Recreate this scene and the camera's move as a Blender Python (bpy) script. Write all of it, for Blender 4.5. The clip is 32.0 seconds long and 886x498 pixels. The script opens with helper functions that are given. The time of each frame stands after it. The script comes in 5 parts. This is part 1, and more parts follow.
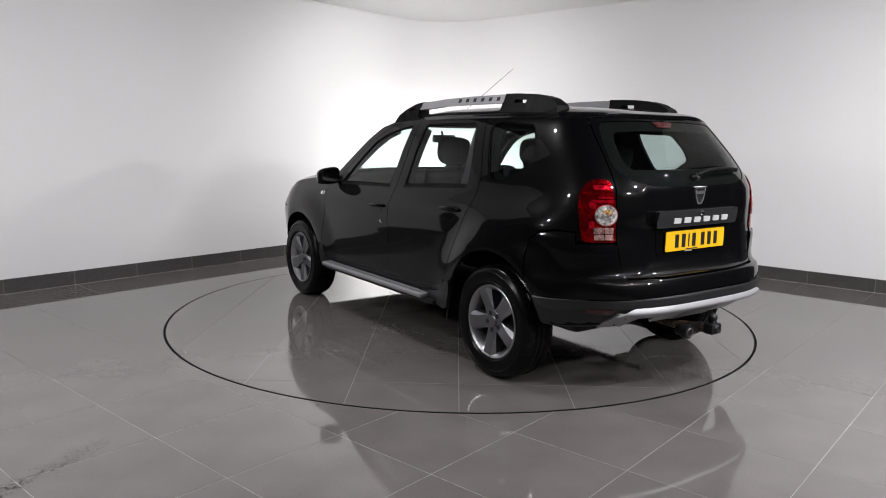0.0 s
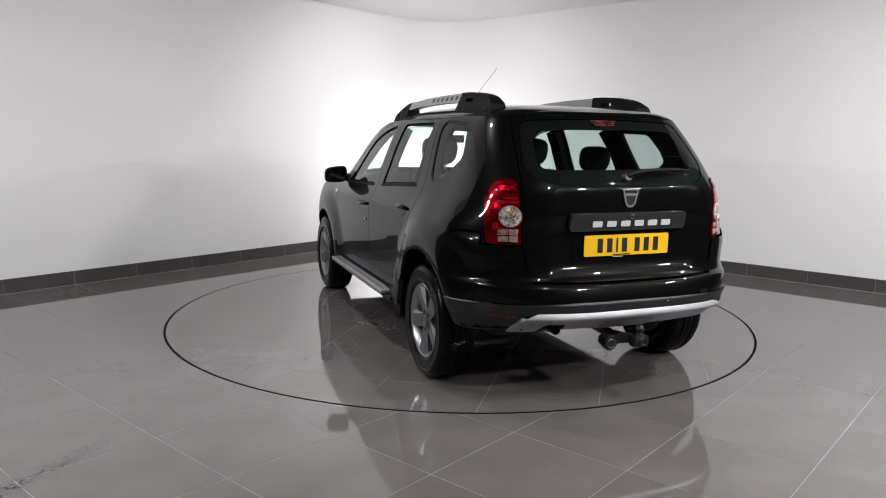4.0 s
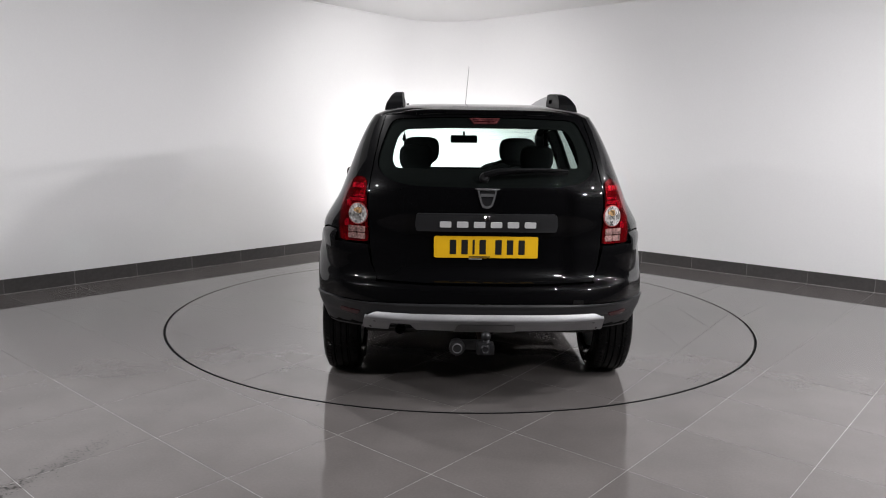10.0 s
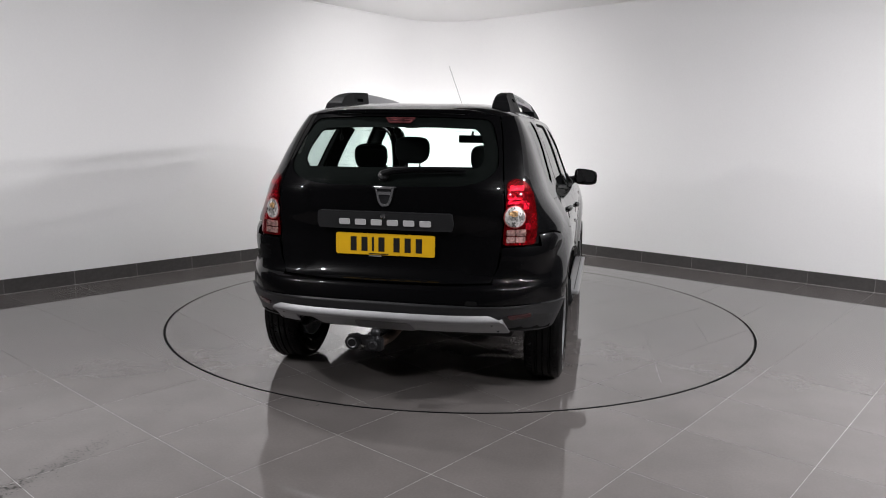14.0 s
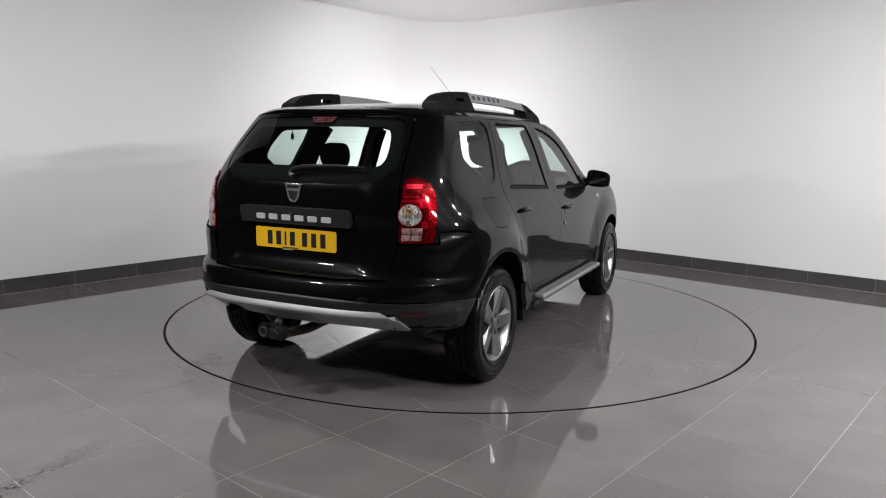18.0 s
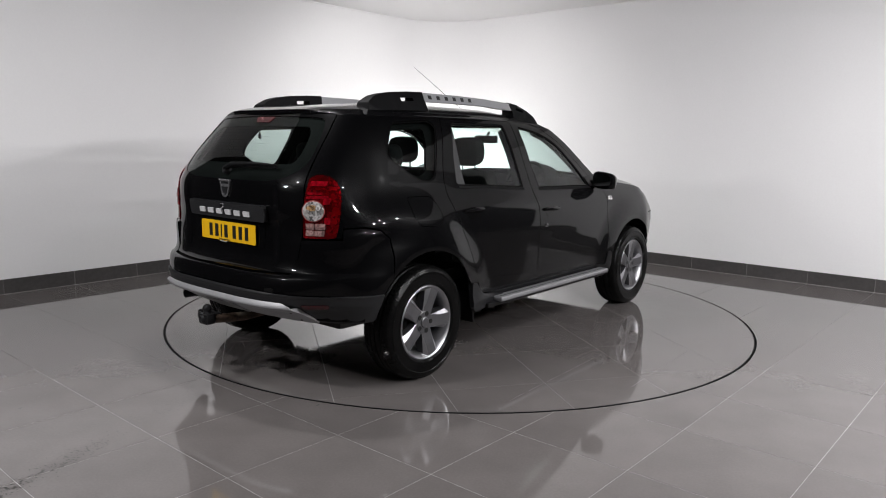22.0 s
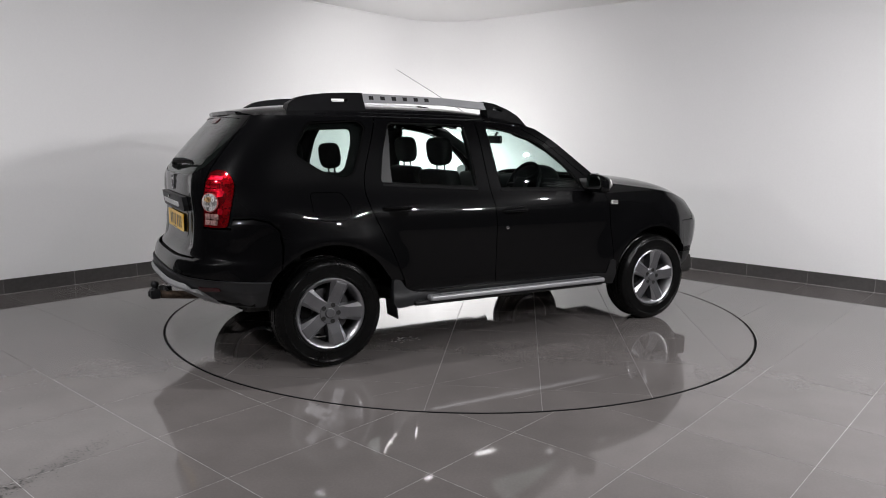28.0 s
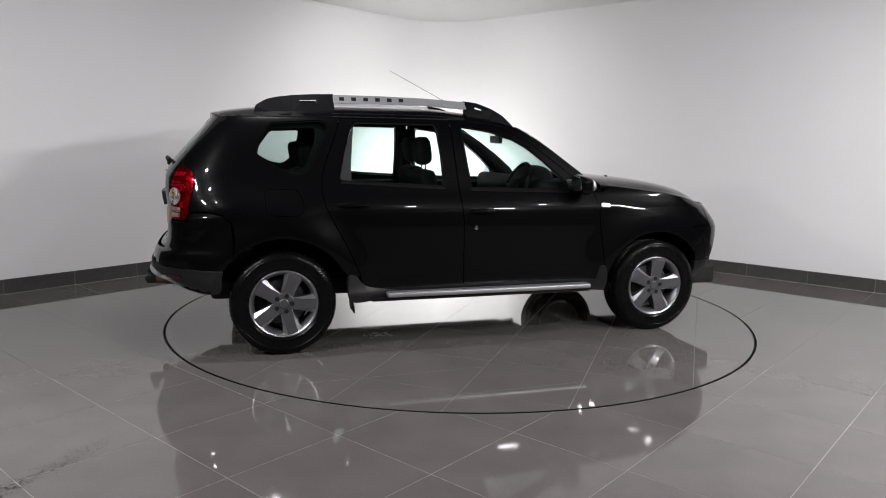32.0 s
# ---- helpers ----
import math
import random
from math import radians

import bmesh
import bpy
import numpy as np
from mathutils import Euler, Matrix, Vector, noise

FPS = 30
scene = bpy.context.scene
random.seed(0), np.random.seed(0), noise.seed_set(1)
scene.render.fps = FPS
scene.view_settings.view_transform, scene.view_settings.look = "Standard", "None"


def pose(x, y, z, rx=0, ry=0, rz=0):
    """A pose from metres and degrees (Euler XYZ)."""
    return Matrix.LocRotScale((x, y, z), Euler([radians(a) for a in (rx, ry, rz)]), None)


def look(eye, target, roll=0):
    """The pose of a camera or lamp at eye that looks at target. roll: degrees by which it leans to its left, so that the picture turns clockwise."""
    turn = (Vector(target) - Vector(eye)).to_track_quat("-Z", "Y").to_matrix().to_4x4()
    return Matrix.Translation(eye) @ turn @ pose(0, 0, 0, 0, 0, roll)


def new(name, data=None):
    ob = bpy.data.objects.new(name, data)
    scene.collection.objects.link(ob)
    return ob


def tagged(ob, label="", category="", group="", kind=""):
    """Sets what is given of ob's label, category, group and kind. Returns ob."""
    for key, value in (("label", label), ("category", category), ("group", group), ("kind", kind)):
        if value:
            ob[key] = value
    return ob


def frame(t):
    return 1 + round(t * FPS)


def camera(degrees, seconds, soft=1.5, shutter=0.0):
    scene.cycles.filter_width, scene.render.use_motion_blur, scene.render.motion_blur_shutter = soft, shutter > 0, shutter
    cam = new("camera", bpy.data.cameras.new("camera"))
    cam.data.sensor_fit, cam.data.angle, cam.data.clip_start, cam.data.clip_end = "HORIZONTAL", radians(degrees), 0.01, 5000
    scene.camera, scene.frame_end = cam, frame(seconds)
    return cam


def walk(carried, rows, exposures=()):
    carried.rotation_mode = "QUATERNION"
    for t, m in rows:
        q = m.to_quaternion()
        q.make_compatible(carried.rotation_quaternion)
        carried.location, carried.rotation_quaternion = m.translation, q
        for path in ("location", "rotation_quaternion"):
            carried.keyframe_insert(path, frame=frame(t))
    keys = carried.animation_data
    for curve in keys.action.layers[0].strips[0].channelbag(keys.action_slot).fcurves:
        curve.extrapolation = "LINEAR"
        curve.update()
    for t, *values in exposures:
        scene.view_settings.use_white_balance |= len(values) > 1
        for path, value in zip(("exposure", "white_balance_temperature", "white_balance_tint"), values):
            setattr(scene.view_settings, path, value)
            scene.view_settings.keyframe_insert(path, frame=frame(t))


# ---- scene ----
from mathutils.geometry import delaunay_2d_cdt

# ---------------------------------------------------------------- camera
EYE = Vector((0.0, -5.710, 1.377))
AHEAD = Vector((-0.02205, 0.98811, -0.15215))
cam = camera(63.19, 32.0, soft=1.0)
walk(cam, [(0.0, look(EYE, EYE + 5 * AHEAD, 0.796)), (32.0, look(EYE, EYE + 5 * AHEAD, 0.796))], exposures=[(0.0, 0.12), (25.0, 0.12), (28.0, 0.0), (32.0, -0.05)])

# ---------------------------------------------------------------- plan
# The room stands square to the directions A (along the left-hand wall) and B (along the other wall).
TURN = radians(50.3)
A = Vector((math.cos(TURN), math.sin(TURN), 0.0))
B = Vector((math.sin(TURN), -math.cos(TURN), 0.0))
WALL_B = -3.16      # the wall that runs along A stands here on B
WALL_END = -2.5      # the white wall along A begins here; an unseen black wall is added beyond
WALL_A = 3.27       # the wall that runs along B stands here on A
HEIGHT = 2.91
CORNER = 0.75       # radius of the rounded corner between the two
RING = 2.226        # radius of the turntable
TILE = 0.586


def ab(a, b, z=0.0):
    return A * a + B * b + Vector((0, 0, z))


def heading(t):
    return 126.40 - 3.4085 * t + 0.00032 * t * t


# ---------------------------------------------------------------- light
world = bpy.data.worlds.new("studio_world")
scene.world = world
world.use_nodes = True
world.node_tree.nodes["Background"].inputs[0].default_value = (0.9, 0.95, 1.0, 1)
world.node_tree.nodes["Background"].inputs[1].default_value = 0.02


def lamp(name, eye, target, watts, size, kind="AREA", spread=180, colour=(1, 0.985, 0.97), size_y=None, cone=80, blend=1.0):
    data = bpy.data.lights.new(name, kind)
    data.energy, data.color = watts, colour
    if kind == "AREA":
        data.shape = "RECTANGLE"
        data.size, data.size_y, data.spread = size, size_y or size, radians(spread)
    else:
        data.spot_size, data.spot_blend, data.shadow_soft_size = radians(cone), blend, size
    ob = new(name, data)
    ob.matrix_world = look(eye, target)
    return ob


# a floodlight on the ceiling behind the car washes the foot of the rounded corner, a second one the corner as a whole
lamp("corner_flood", (-0.25, 0.70, 2.80), (-0.30, 4.40, 0.12), 2100, 0.25, "SPOT", cone=45)
lamp("corner_flood", (-0.25, 0.85, 2.80), (-0.35, 4.40, -0.20), 280, 0.25, "SPOT", cone=72)
lamp("corner_wash", (-0.30, 1.60, 2.82), (-0.40, 3.60, 0.0), 170, 0.30, "SPOT", cone=165)
# small lamps on the ceiling before the turntable
PANELS = [(-2.3, -3.2, 52), (2.85, -2.84, 50), (1.4, -3.6, 38), (-1.2, -1.2, 34), (3.3, -1.2, 48)]
for px, py, watts in PANELS:
    lamp("panel_light", (px, py, 2.87), (px, py, 0), watts, 0.10, "AREA", size_y=0.07, colour=(1, 0.985, 1.0))
# lamps on stands beside the camera
for ex, ey, ez, tx, watts in ((3.1, -4.2, 2.30, -1.6, 66), (4.2, -2.9, 2.45, -2.2, 53), (-2.7, -4.3, 2.25, 1.8, 61), (-3.4, -3.4, 2.45, 2.2, 46)):
    lamp("stand_light", (ex, ey, ez), (tx, 2.0, 2.0), watts, 0.24, "AREA", size_y=0.11, colour=(1, 0.985, 1.0))


# ---------------------------------------------------------------- materials
def material(name, base, rough=0.5, metal=0.0, coat=0.0, grain=None, spots=None, bump=0.0, bump_scale=200.0, ior=1.5, rough_var=0.0,
             per_object=0.0, emit=0.0, spec=0.5):
    """Principled material. grain, spots: (scale, amount) of fine and of broad variation of the colour."""
    m = bpy.data.materials.new(name)
    m.use_nodes = True
    n, l = m.node_tree.nodes, m.node_tree.links
    p = n["Principled BSDF"]
    p.inputs["Roughness"].default_value, p.inputs["Metallic"].default_value = rough, metal
    p.inputs["Coat Weight"].default_value, p.inputs["Coat Roughness"].default_value = coat, 0.02
    p.inputs["IOR"].default_value, p.inputs["Specular IOR Level"].default_value = ior, spec
    p.inputs["Base Color"].default_value = (*base, 1)
    if emit:
        p.inputs["Emission Color"].default_value, p.inputs["Emission Strength"].default_value = (1, 0.99, 0.97, 1), emit
    where = n.new("ShaderNodeTexCoord").outputs["Object"]
    tint = None

    def vary(before, scale, amount, detail):
        tex = n.new("ShaderNodeTexNoise")
        tex.inputs["Scale"].default_value, tex.inputs["Detail"].default_value = scale, detail
        l.new(where, tex.inputs["Vector"])
        span = n.new("ShaderNodeMapRange")
        span.inputs["From Min"].default_value, span.inputs["From Max"].default_value = 0.3, 0.7
        span.inputs["To Min"].default_value, span.inputs["To Max"].default_value = 1 - amount, 1 + amount
        l.new(tex.outputs["Fac"], span.inputs["Value"])
        return times(before, span.outputs["Result"]), tex

    def times(before, factor):
        if before is None:
            return factor
        mul = n.new("ShaderNodeMath")
        mul.operation = "MULTIPLY"
        l.new(before, mul.inputs[0])
        l.new(factor, mul.inputs[1])
        return mul.outputs[0]

    for v, detail in ((grain, 3), (spots, 4)):
        if v:
            tint, tex = vary(tint, v[0], v[1], detail)
            if rough_var and v is spots:
                span = n.new("ShaderNodeMapRange")
                span.inputs["From Min"].default_value, span.inputs["From Max"].default_value = 0.3, 0.7
                span.inputs["To Min"].default_value, span.inputs["To Max"].default_value = max(0.0, rough - rough_var), rough + rough_var
                l.new(tex.outputs["Fac"], span.inputs["Value"])
                l.new(span.outputs["Result"], p.inputs["Roughness"])
    if per_object:
        info = n.new("ShaderNodeObjectInfo")
        span = n.new("ShaderNodeMapRange")
        span.inputs["To Min"].default_value, span.inputs["To Max"].default_value = 1 - per_object, 1 + per_object
        l.new(info.outputs["Random"], span.inputs["Value"])
        tint = times(tint, span.outputs["Result"])
    if tint is not None:
        mix = n.new("ShaderNodeVectorMath")
        mix.operation = "SCALE"
        mix.inputs[0].default_value = base
        l.new(tint, mix.inputs["Scale"])
        l.new(mix.outputs[0], p.inputs["Base Color"])
    if bump:
        tex = n.new("ShaderNodeTexNoise")
        tex.inputs["Scale"].default_value, tex.inputs["Detail"].default_value = bump_scale, 2
        l.new(where, tex.inputs["Vector"])
        b = n.new("ShaderNodeBump")
        b.inputs["Strength"].default_value, b.inputs["Distance"].default_value = bump, 0.002
        l.new(tex.outputs["Fac"], b.inputs["Height"])
        l.new(b.outputs["Normal"], p.inputs["Normal"])
    return m


def glass_material(name, tint, shine_least=0.045):
    """Thin tinted pane: lets light straight through and mirrors more at grazing angles, alike from both sides."""
    m = bpy.data.materials.new(name)
    m.use_nodes = True
    n, l = m.node_tree.nodes, m.node_tree.links
    n.remove(n["Principled BSDF"])
    clear, shine, mix = n.new("ShaderNodeBsdfTransparent"), n.new("ShaderNodeBsdfGlossy"), n.new("ShaderNodeMixShader")
    slant, power, span = n.new("ShaderNodeLayerWeight"), n.new("ShaderNodeMath"), n.new("ShaderNodeMapRange")
    clear.inputs[0].default_value = (*tint, 1)
    shine.inputs["Roughness"].default_value = 0.01
    slant.inputs["Blend"].default_value = 0.5
    power.operation = "POWER"
    power.inputs[1].default_value = 4.5
    span.inputs["To Min"].default_value, span.inputs["To Max"].default_value = shine_least, 1.0
    l.new(slant.outputs["Facing"], power.inputs[0])
    l.new(power.outputs[0], span.inputs["Value"])
    l.new(span.outputs["Result"], mix.inputs[0])
    l.new(clear.outputs[0], mix.inputs[1])
    l.new(shine.outputs[0], mix.inputs[2])
    l.new(mix.outputs[0], n["Material Output"].inputs[0])
    return m


def lens_material(name, base, scale, rough, metal, low=0.72, high=1.28):
    """Moulded lamp lens under a clear cover; uneven cell colour paints the glints of small facets."""
    m = bpy.data.materials.new(name)
    m.use_nodes = True
    n, l = m.node_tree.nodes, m.node_tree.links
    p = n["Principled BSDF"]
    p.inputs["Roughness"].default_value, p.inputs["Metallic"].default_value = rough, metal
    p.inputs["Coat Weight"].default_value, p.inputs["Coat Roughness"].default_value = 0.9, 0.025
    p.inputs["Specular IOR Level"].default_value = 0.0
    where, cells, broad = n.new("ShaderNodeTexCoord"), n.new("ShaderNodeTexVoronoi"), n.new("ShaderNodeTexNoise")
    cells.inputs["Scale"].default_value = scale
    broad.inputs["Scale"].default_value, broad.inputs["Detail"].default_value = scale / 4, 2
    apart, span, span2, mul, tint, b = (n.new("ShaderNodeSeparateColor"), n.new("ShaderNodeMapRange"), n.new("ShaderNodeMapRange"), n.new("ShaderNodeMath"),
                                        n.new("ShaderNodeVectorMath"), n.new("ShaderNodeBump"))
    l.new(where.outputs["Object"], cells.inputs["Vector"])
    l.new(where.outputs["Object"], broad.inputs["Vector"])
    l.new(cells.outputs["Color"], apart.inputs[0])
    span.inputs["To Min"].default_value, span.inputs["To Max"].default_value = low, high
    span2.inputs["From Min"].default_value, span2.inputs["From Max"].default_value = 0.35, 0.65
    span2.inputs["To Min"].default_value, span2.inputs["To Max"].default_value = 0.55, 1.4
    l.new(apart.outputs[0], span.inputs["Value"])
    l.new(broad.outputs["Fac"], span2.inputs["Value"])
    mul.operation, tint.operation = "MULTIPLY", "SCALE"
    l.new(span.outputs["Result"], mul.inputs[0])
    l.new(span2.outputs["Result"], mul.inputs[1])
    tint.inputs[0].default_value = base
    l.new(mul.outputs[0], tint.inputs["Scale"])
    l.new(tint.outputs[0], p.inputs["Base Color"])
    b.inputs["Strength"].default_value, b.inputs["Distance"].default_value = 0.3, 0.003
    l.new(cells.outputs["Distance"], b.inputs["Height"])
    l.new(b.outputs["Normal"], p.inputs["Normal"])
    return m


WHITE_WALL = material("white_painted_plaster", (0.80, 0.795, 0.80), 0.55, spots=(0.7, 0.015), grain=(60, 0.01), bump=0.05, bump_scale=90)
WHITE_CEIL = material("white_ceiling_paint", (0.80, 0.795, 0.80), 0.7, spots=(0.5, 0.015))
DARK_WALL = material("unseen_black_surround", (0.012, 0.012, 0.013), 0.9, grain=(30, 0.2))
SKIRT = material("dark_grey_skirting_tile", (0.063, 0.059, 0.058), 0.38, grain=(35, 0.12), spots=(5, 0.12), per_object=0.08)
FLOOR_TILE = material("grey_polished_porcelain", (0.121, 0.1105, 0.1075), 0.05, ior=1.72, grain=(90, 0.05), spots=(2.8, 0.10), per_object=0.035, rough_var=0.02)
FLECK = material("dark_tyre_dirt", (0.018, 0.017, 0.016), 0.8)
SCUFF = material("pale_scuff", (0.16, 0.152, 0.148), 0.7, grain=(40, 0.3))
GROUT = material("pale_grout", (0.26, 0.25, 0.245), 0.8, grain=(40, 0.25))
GROUT_WORN = material("worn_grey_grout", (0.185, 0.178, 0.175), 0.8, grain=(40, 0.25), spots=(3, 0.3))
SUBFLOOR = material("black_rubber_gap", (0.012, 0.012, 0.012), 0.7)
PAINT = material("black_car_paint", (0.0019, 0.0019, 0.0022), 0.32, coat=0.92, spec=0.03)
PAINT.node_tree.nodes["Principled BSDF"].inputs["Coat IOR"].default_value = 1.33
PAINT.node_tree.nodes["Principled BSDF"].inputs["Coat Roughness"].default_value = 0.035
RAIL = material("matt_black_rail", (0.0045, 0.0045, 0.005), 0.5, spec=0.06, spots=(8, 0.15))
GLOSS_BLACK = material("gloss_black_border", (0.003, 0.003, 0.003), 0.06, spec=0.22)
PLASTIC = material("grained_charcoal_plastic", (0.0105, 0.0108, 0.0120), 0.45, spec=0.4, grain=(140, 0.12), spots=(6, 0.1), bump=0.15, bump_scale=500)
BLACK = material("satin_black_plastic", (0.006, 0.006, 0.0065), 0.38, spec=0.35, spots=(8, 0.15))
LINER = material("black_underbody", (0.005, 0.005, 0.005), 0.8, spec=0.05, spots=(5, 0.3))
SILVER = material("satin_silver_paint", (0.30, 0.30, 0.312), 0.38, metal=0.5, grain=(200, 0.04), spots=(5, 0.05))
SKID = material("grey_silver_skid_plate", (0.30, 0.30, 0.31), 0.46, metal=0.25, grain=(120, 0.05), spots=(6, 0.08))
SKID_SHADE = material("shaded_grey_skid_plate", (0.17, 0.17, 0.172), 0.55, metal=0.1, grain=(120, 0.06), spots=(6, 0.15))
ALLOY = material("pale_grey_alloy", (0.36, 0.36, 0.375), 0.34, metal=0.9, spots=(9, 0.08))
ALLOY_FACE = material("grey_alloy_face", (0.145, 0.145, 0.152), 0.36, metal=0.7, coat=0.3, spots=(9, 0.08))
ALLOY_DARK = material("anthracite_alloy_paint", (0.035, 0.035, 0.038), 0.35, metal=0.3, coat=0.5)
TYRE = material("tyre_rubber", (0.004, 0.004, 0.004), 0.24, spec=0.12, grain=(60, 0.2), spots=(7, 0.2), bump=0.1, bump_scale=250)
CHROME = material("chrome", (0.75, 0.75, 0.77), 0.08, metal=1.0)
BRIGHT = material("brushed_bright_chrome", (0.55, 0.55, 0.57), 0.26, metal=0.92)
MARK = material("satin_silver_letters", (0.60, 0.60, 0.61), 0.4, metal=0.3)
WIRE = material("thin_wire", (0.012, 0.012, 0.012), 0.7, spec=0.1)
RED_LENS = lens_material("red_lamp_lens", (0.105, 0.0006, 0.0020), 60, 0.25, 0.5, 0.6, 1.4)
BRIGHT_RED = lens_material("bright_red_reflector", (0.40, 0.004, 0.014), 170, 0.2, 0.6, 0.8, 1.2)
DEEP_RED = material("dark_red_reflector", (0.022, 0.001, 0.002), 0.25, coat=0.4)
CLEAR_LENS = lens_material("clear_lamp_lens", (0.66, 0.64, 0.63), 95, 0.18, 0.6, 0.25, 1.8)
AMBER = lens_material("amber_bulb_glass", (0.50, 0.31, 0.15), 160, 0.2, 0.5, 0.3, 1.7)
PINK_LENS = lens_material("pink_clear_lens", (0.42, 0.10, 0.10), 90, 0.2, 0.4)
SMOKE_LENS = lens_material("smoky_clear_lens", (0.38, 0.23, 0.215), 120, 0.2, 0.5, 0.6, 1.4)
STOP_LENS = lens_material("dull_pink_lens", (0.10, 0.030, 0.032), 90, 0.25, 0.3)
YELLOW = material("yellow_reflective_plate", (0.70, 0.40, 0.008), 0.35, coat=0.3, spots=(10, 0.04))
INK = material("black_print_and_nut_shade", (0.008, 0.008, 0.008), 0.4)
PALE = material("white_sticker_print", (0.35, 0.35, 0.35), 0.5)
UNDERBODY = material("dusty_black_underbody", (0.022, 0.021, 0.020), 0.75, spec=0.2, spots=(5, 0.35), grain=(60, 0.2))
FABRIC = material("dark_seat_fabric", (0.009, 0.009, 0.0095), 0.9, spec=0.2, grain=(150, 0.3), spots=(9, 0.15))
TRIM_GREY = material("dark_grey_cabin_trim", (0.010, 0.010, 0.0105), 0.6, spec=0.12, grain=(120, 0.1))
HEADLINER = material("grey_headliner_cloth", (0.16, 0.16, 0.155), 0.9, grain=(150, 0.1))
STEEL = material("dark_steel", (0.022, 0.022, 0.024), 0.45, metal=0.7, spots=(20, 0.35))
RUST = material("rusty_steel", (0.07, 0.045, 0.032), 0.8, metal=0.2, grain=(60, 0.4), spots=(18, 0.4))
DISC = material("worn_brake_disc", (0.10, 0.10, 0.105), 0.4, metal=0.7, spots=(30, 0.3))
GLASS = glass_material("green_tinted_glass", (0.745, 0.84, 0.815))
REAR_GLASS = glass_material("green_tinted_rear_glass", (0.78, 0.87, 0.84), 0.028)
MIRROR = material("mirror_glass", (0.8, 0.8, 0.8), 0.02, metal=1.0)


# ---------------------------------------------------------------- mesh helpers
def mesh_of(name, verts, faces, mat, smooth=False, normals=None):
    me = bpy.data.meshes.new(name)
    me.from_pydata([tuple(v) for v in verts], [], faces)
    if smooth:
        me.polygons.foreach_set("use_smooth", [True] * len(me.polygons))
    me.materials.append(mat)
    me.update()
    if normals is not None:
        me.normals_split_custom_set_from_vertices([tuple(n) for n in normals])
    return me


def part(name, bm, mat, parent=None, label="", smooth=False):
    """Links a bmesh as one mesh object under a thing or a part."""
    me = bpy.data.meshes.new(name)
    bm.normal_update()
    bm.to_mesh(me)
    bm.free()
    if smooth:
        me.polygons.foreach_set("use_smooth", [True] * len(me.polygons))
        me.set_sharp_from_angle(angle=radians(38))
    me.materials.append(mat)
    ob = new(name, me)
    ob.parent = parent
    if label:
        tagged(ob, label)
    return ob


def piece(name, me, parent=None, label=""):
    ob = new(name, me)
    ob.parent = parent
    if label:
        tagged(ob, label)
    return ob


def box(bm, size, m=Matrix(), bevel=0.0, segments=2):
    """Adds a box of that size, centred, moved by m, with rounded edges."""
    made = bmesh.ops.create_cube(bm, size=1.0, matrix=m @ Matrix.Diagonal((*size, 1)))
    if bevel:
        edges = {e for v in made["verts"] for e in v.link_edges}
        bmesh.ops.bevel(bm, geom=list(edges), offset=bevel, segments=segments, profile=0.6, affect="EDGES", clamp_overlap=True)
    return bm


def tube(bm, path, radius, sides=10, cap=True):
    """Adds a round bar along a path; radius is one number or one for each point."""
    pts = [Vector(q) for q in path]
    rad = radius if isinstance(radius, (list, tuple)) else [radius] * len(pts)
    rings = []
    for i, q in enumerate(pts):
        d = (pts[min(i + 1, len(pts) - 1)] - pts[max(i - 1, 0)]).normalized()
        s = d.cross(Vector((0, 0, 1)) if abs(d.z) < 0.9 else Vector((1, 0, 0))).normalized()
        u = s.cross(d)
        rings.append([bm.verts.new(q + rad[i] * (math.cos(k * math.tau / sides) * s + math.sin(k * math.tau / sides) * u)) for k in range(sides)])
    for a, b in zip(rings, rings[1:]):
        for k in range(sides):
            bm.faces.new((a[k], a[(k + 1) % sides], b[(k + 1) % sides], b[k]))
    if cap:
        bm.faces.new(rings[0][::-1])
        bm.faces.new(rings[-1])
    return bm


def lathe(bm, profile, m=Matrix(), sides=48, closed=False):
    """Turns a profile of (radius, height) round the z axis of m."""
    rings = []
    for r, h in profile:
        rings.append([bm.verts.new(m @ Vector((r * math.cos(k * math.tau / sides), r * math.sin(k * math.tau / sides), h))) for k in range(sides)])
    pairs = list(zip(rings, rings[1:])) + ([(rings[-1], rings[0])] if closed else [])
    for a, b in pairs:
        for k in range(sides):
            bm.faces.new((a[k], a[(k + 1) % sides], b[(k + 1) % sides], b[k]))
    return bm


def clip(poly, axis, at, keep_above):
    """The part of a polygon on one side of a line of the grid."""
    out = []
    for i, q in enumerate(poly):
        o = poly[i - 1]
        a, b = o[axis] - at, q[axis] - at
        if not keep_above:
            a, b = -a, -b
        if (a >= 0) != (b >= 0):
            k = a / (a - b)
            out.append((o[0] + (q[0] - o[0]) * k, o[1] + (q[1] - o[1]) * k))
        if b >= 0:
            out.append(q)
    return out


def area(poly):
    return 0.5 * sum(poly[i - 1][0] * q[1] - q[0] * poly[i - 1][1] for i, q in enumerate(poly))


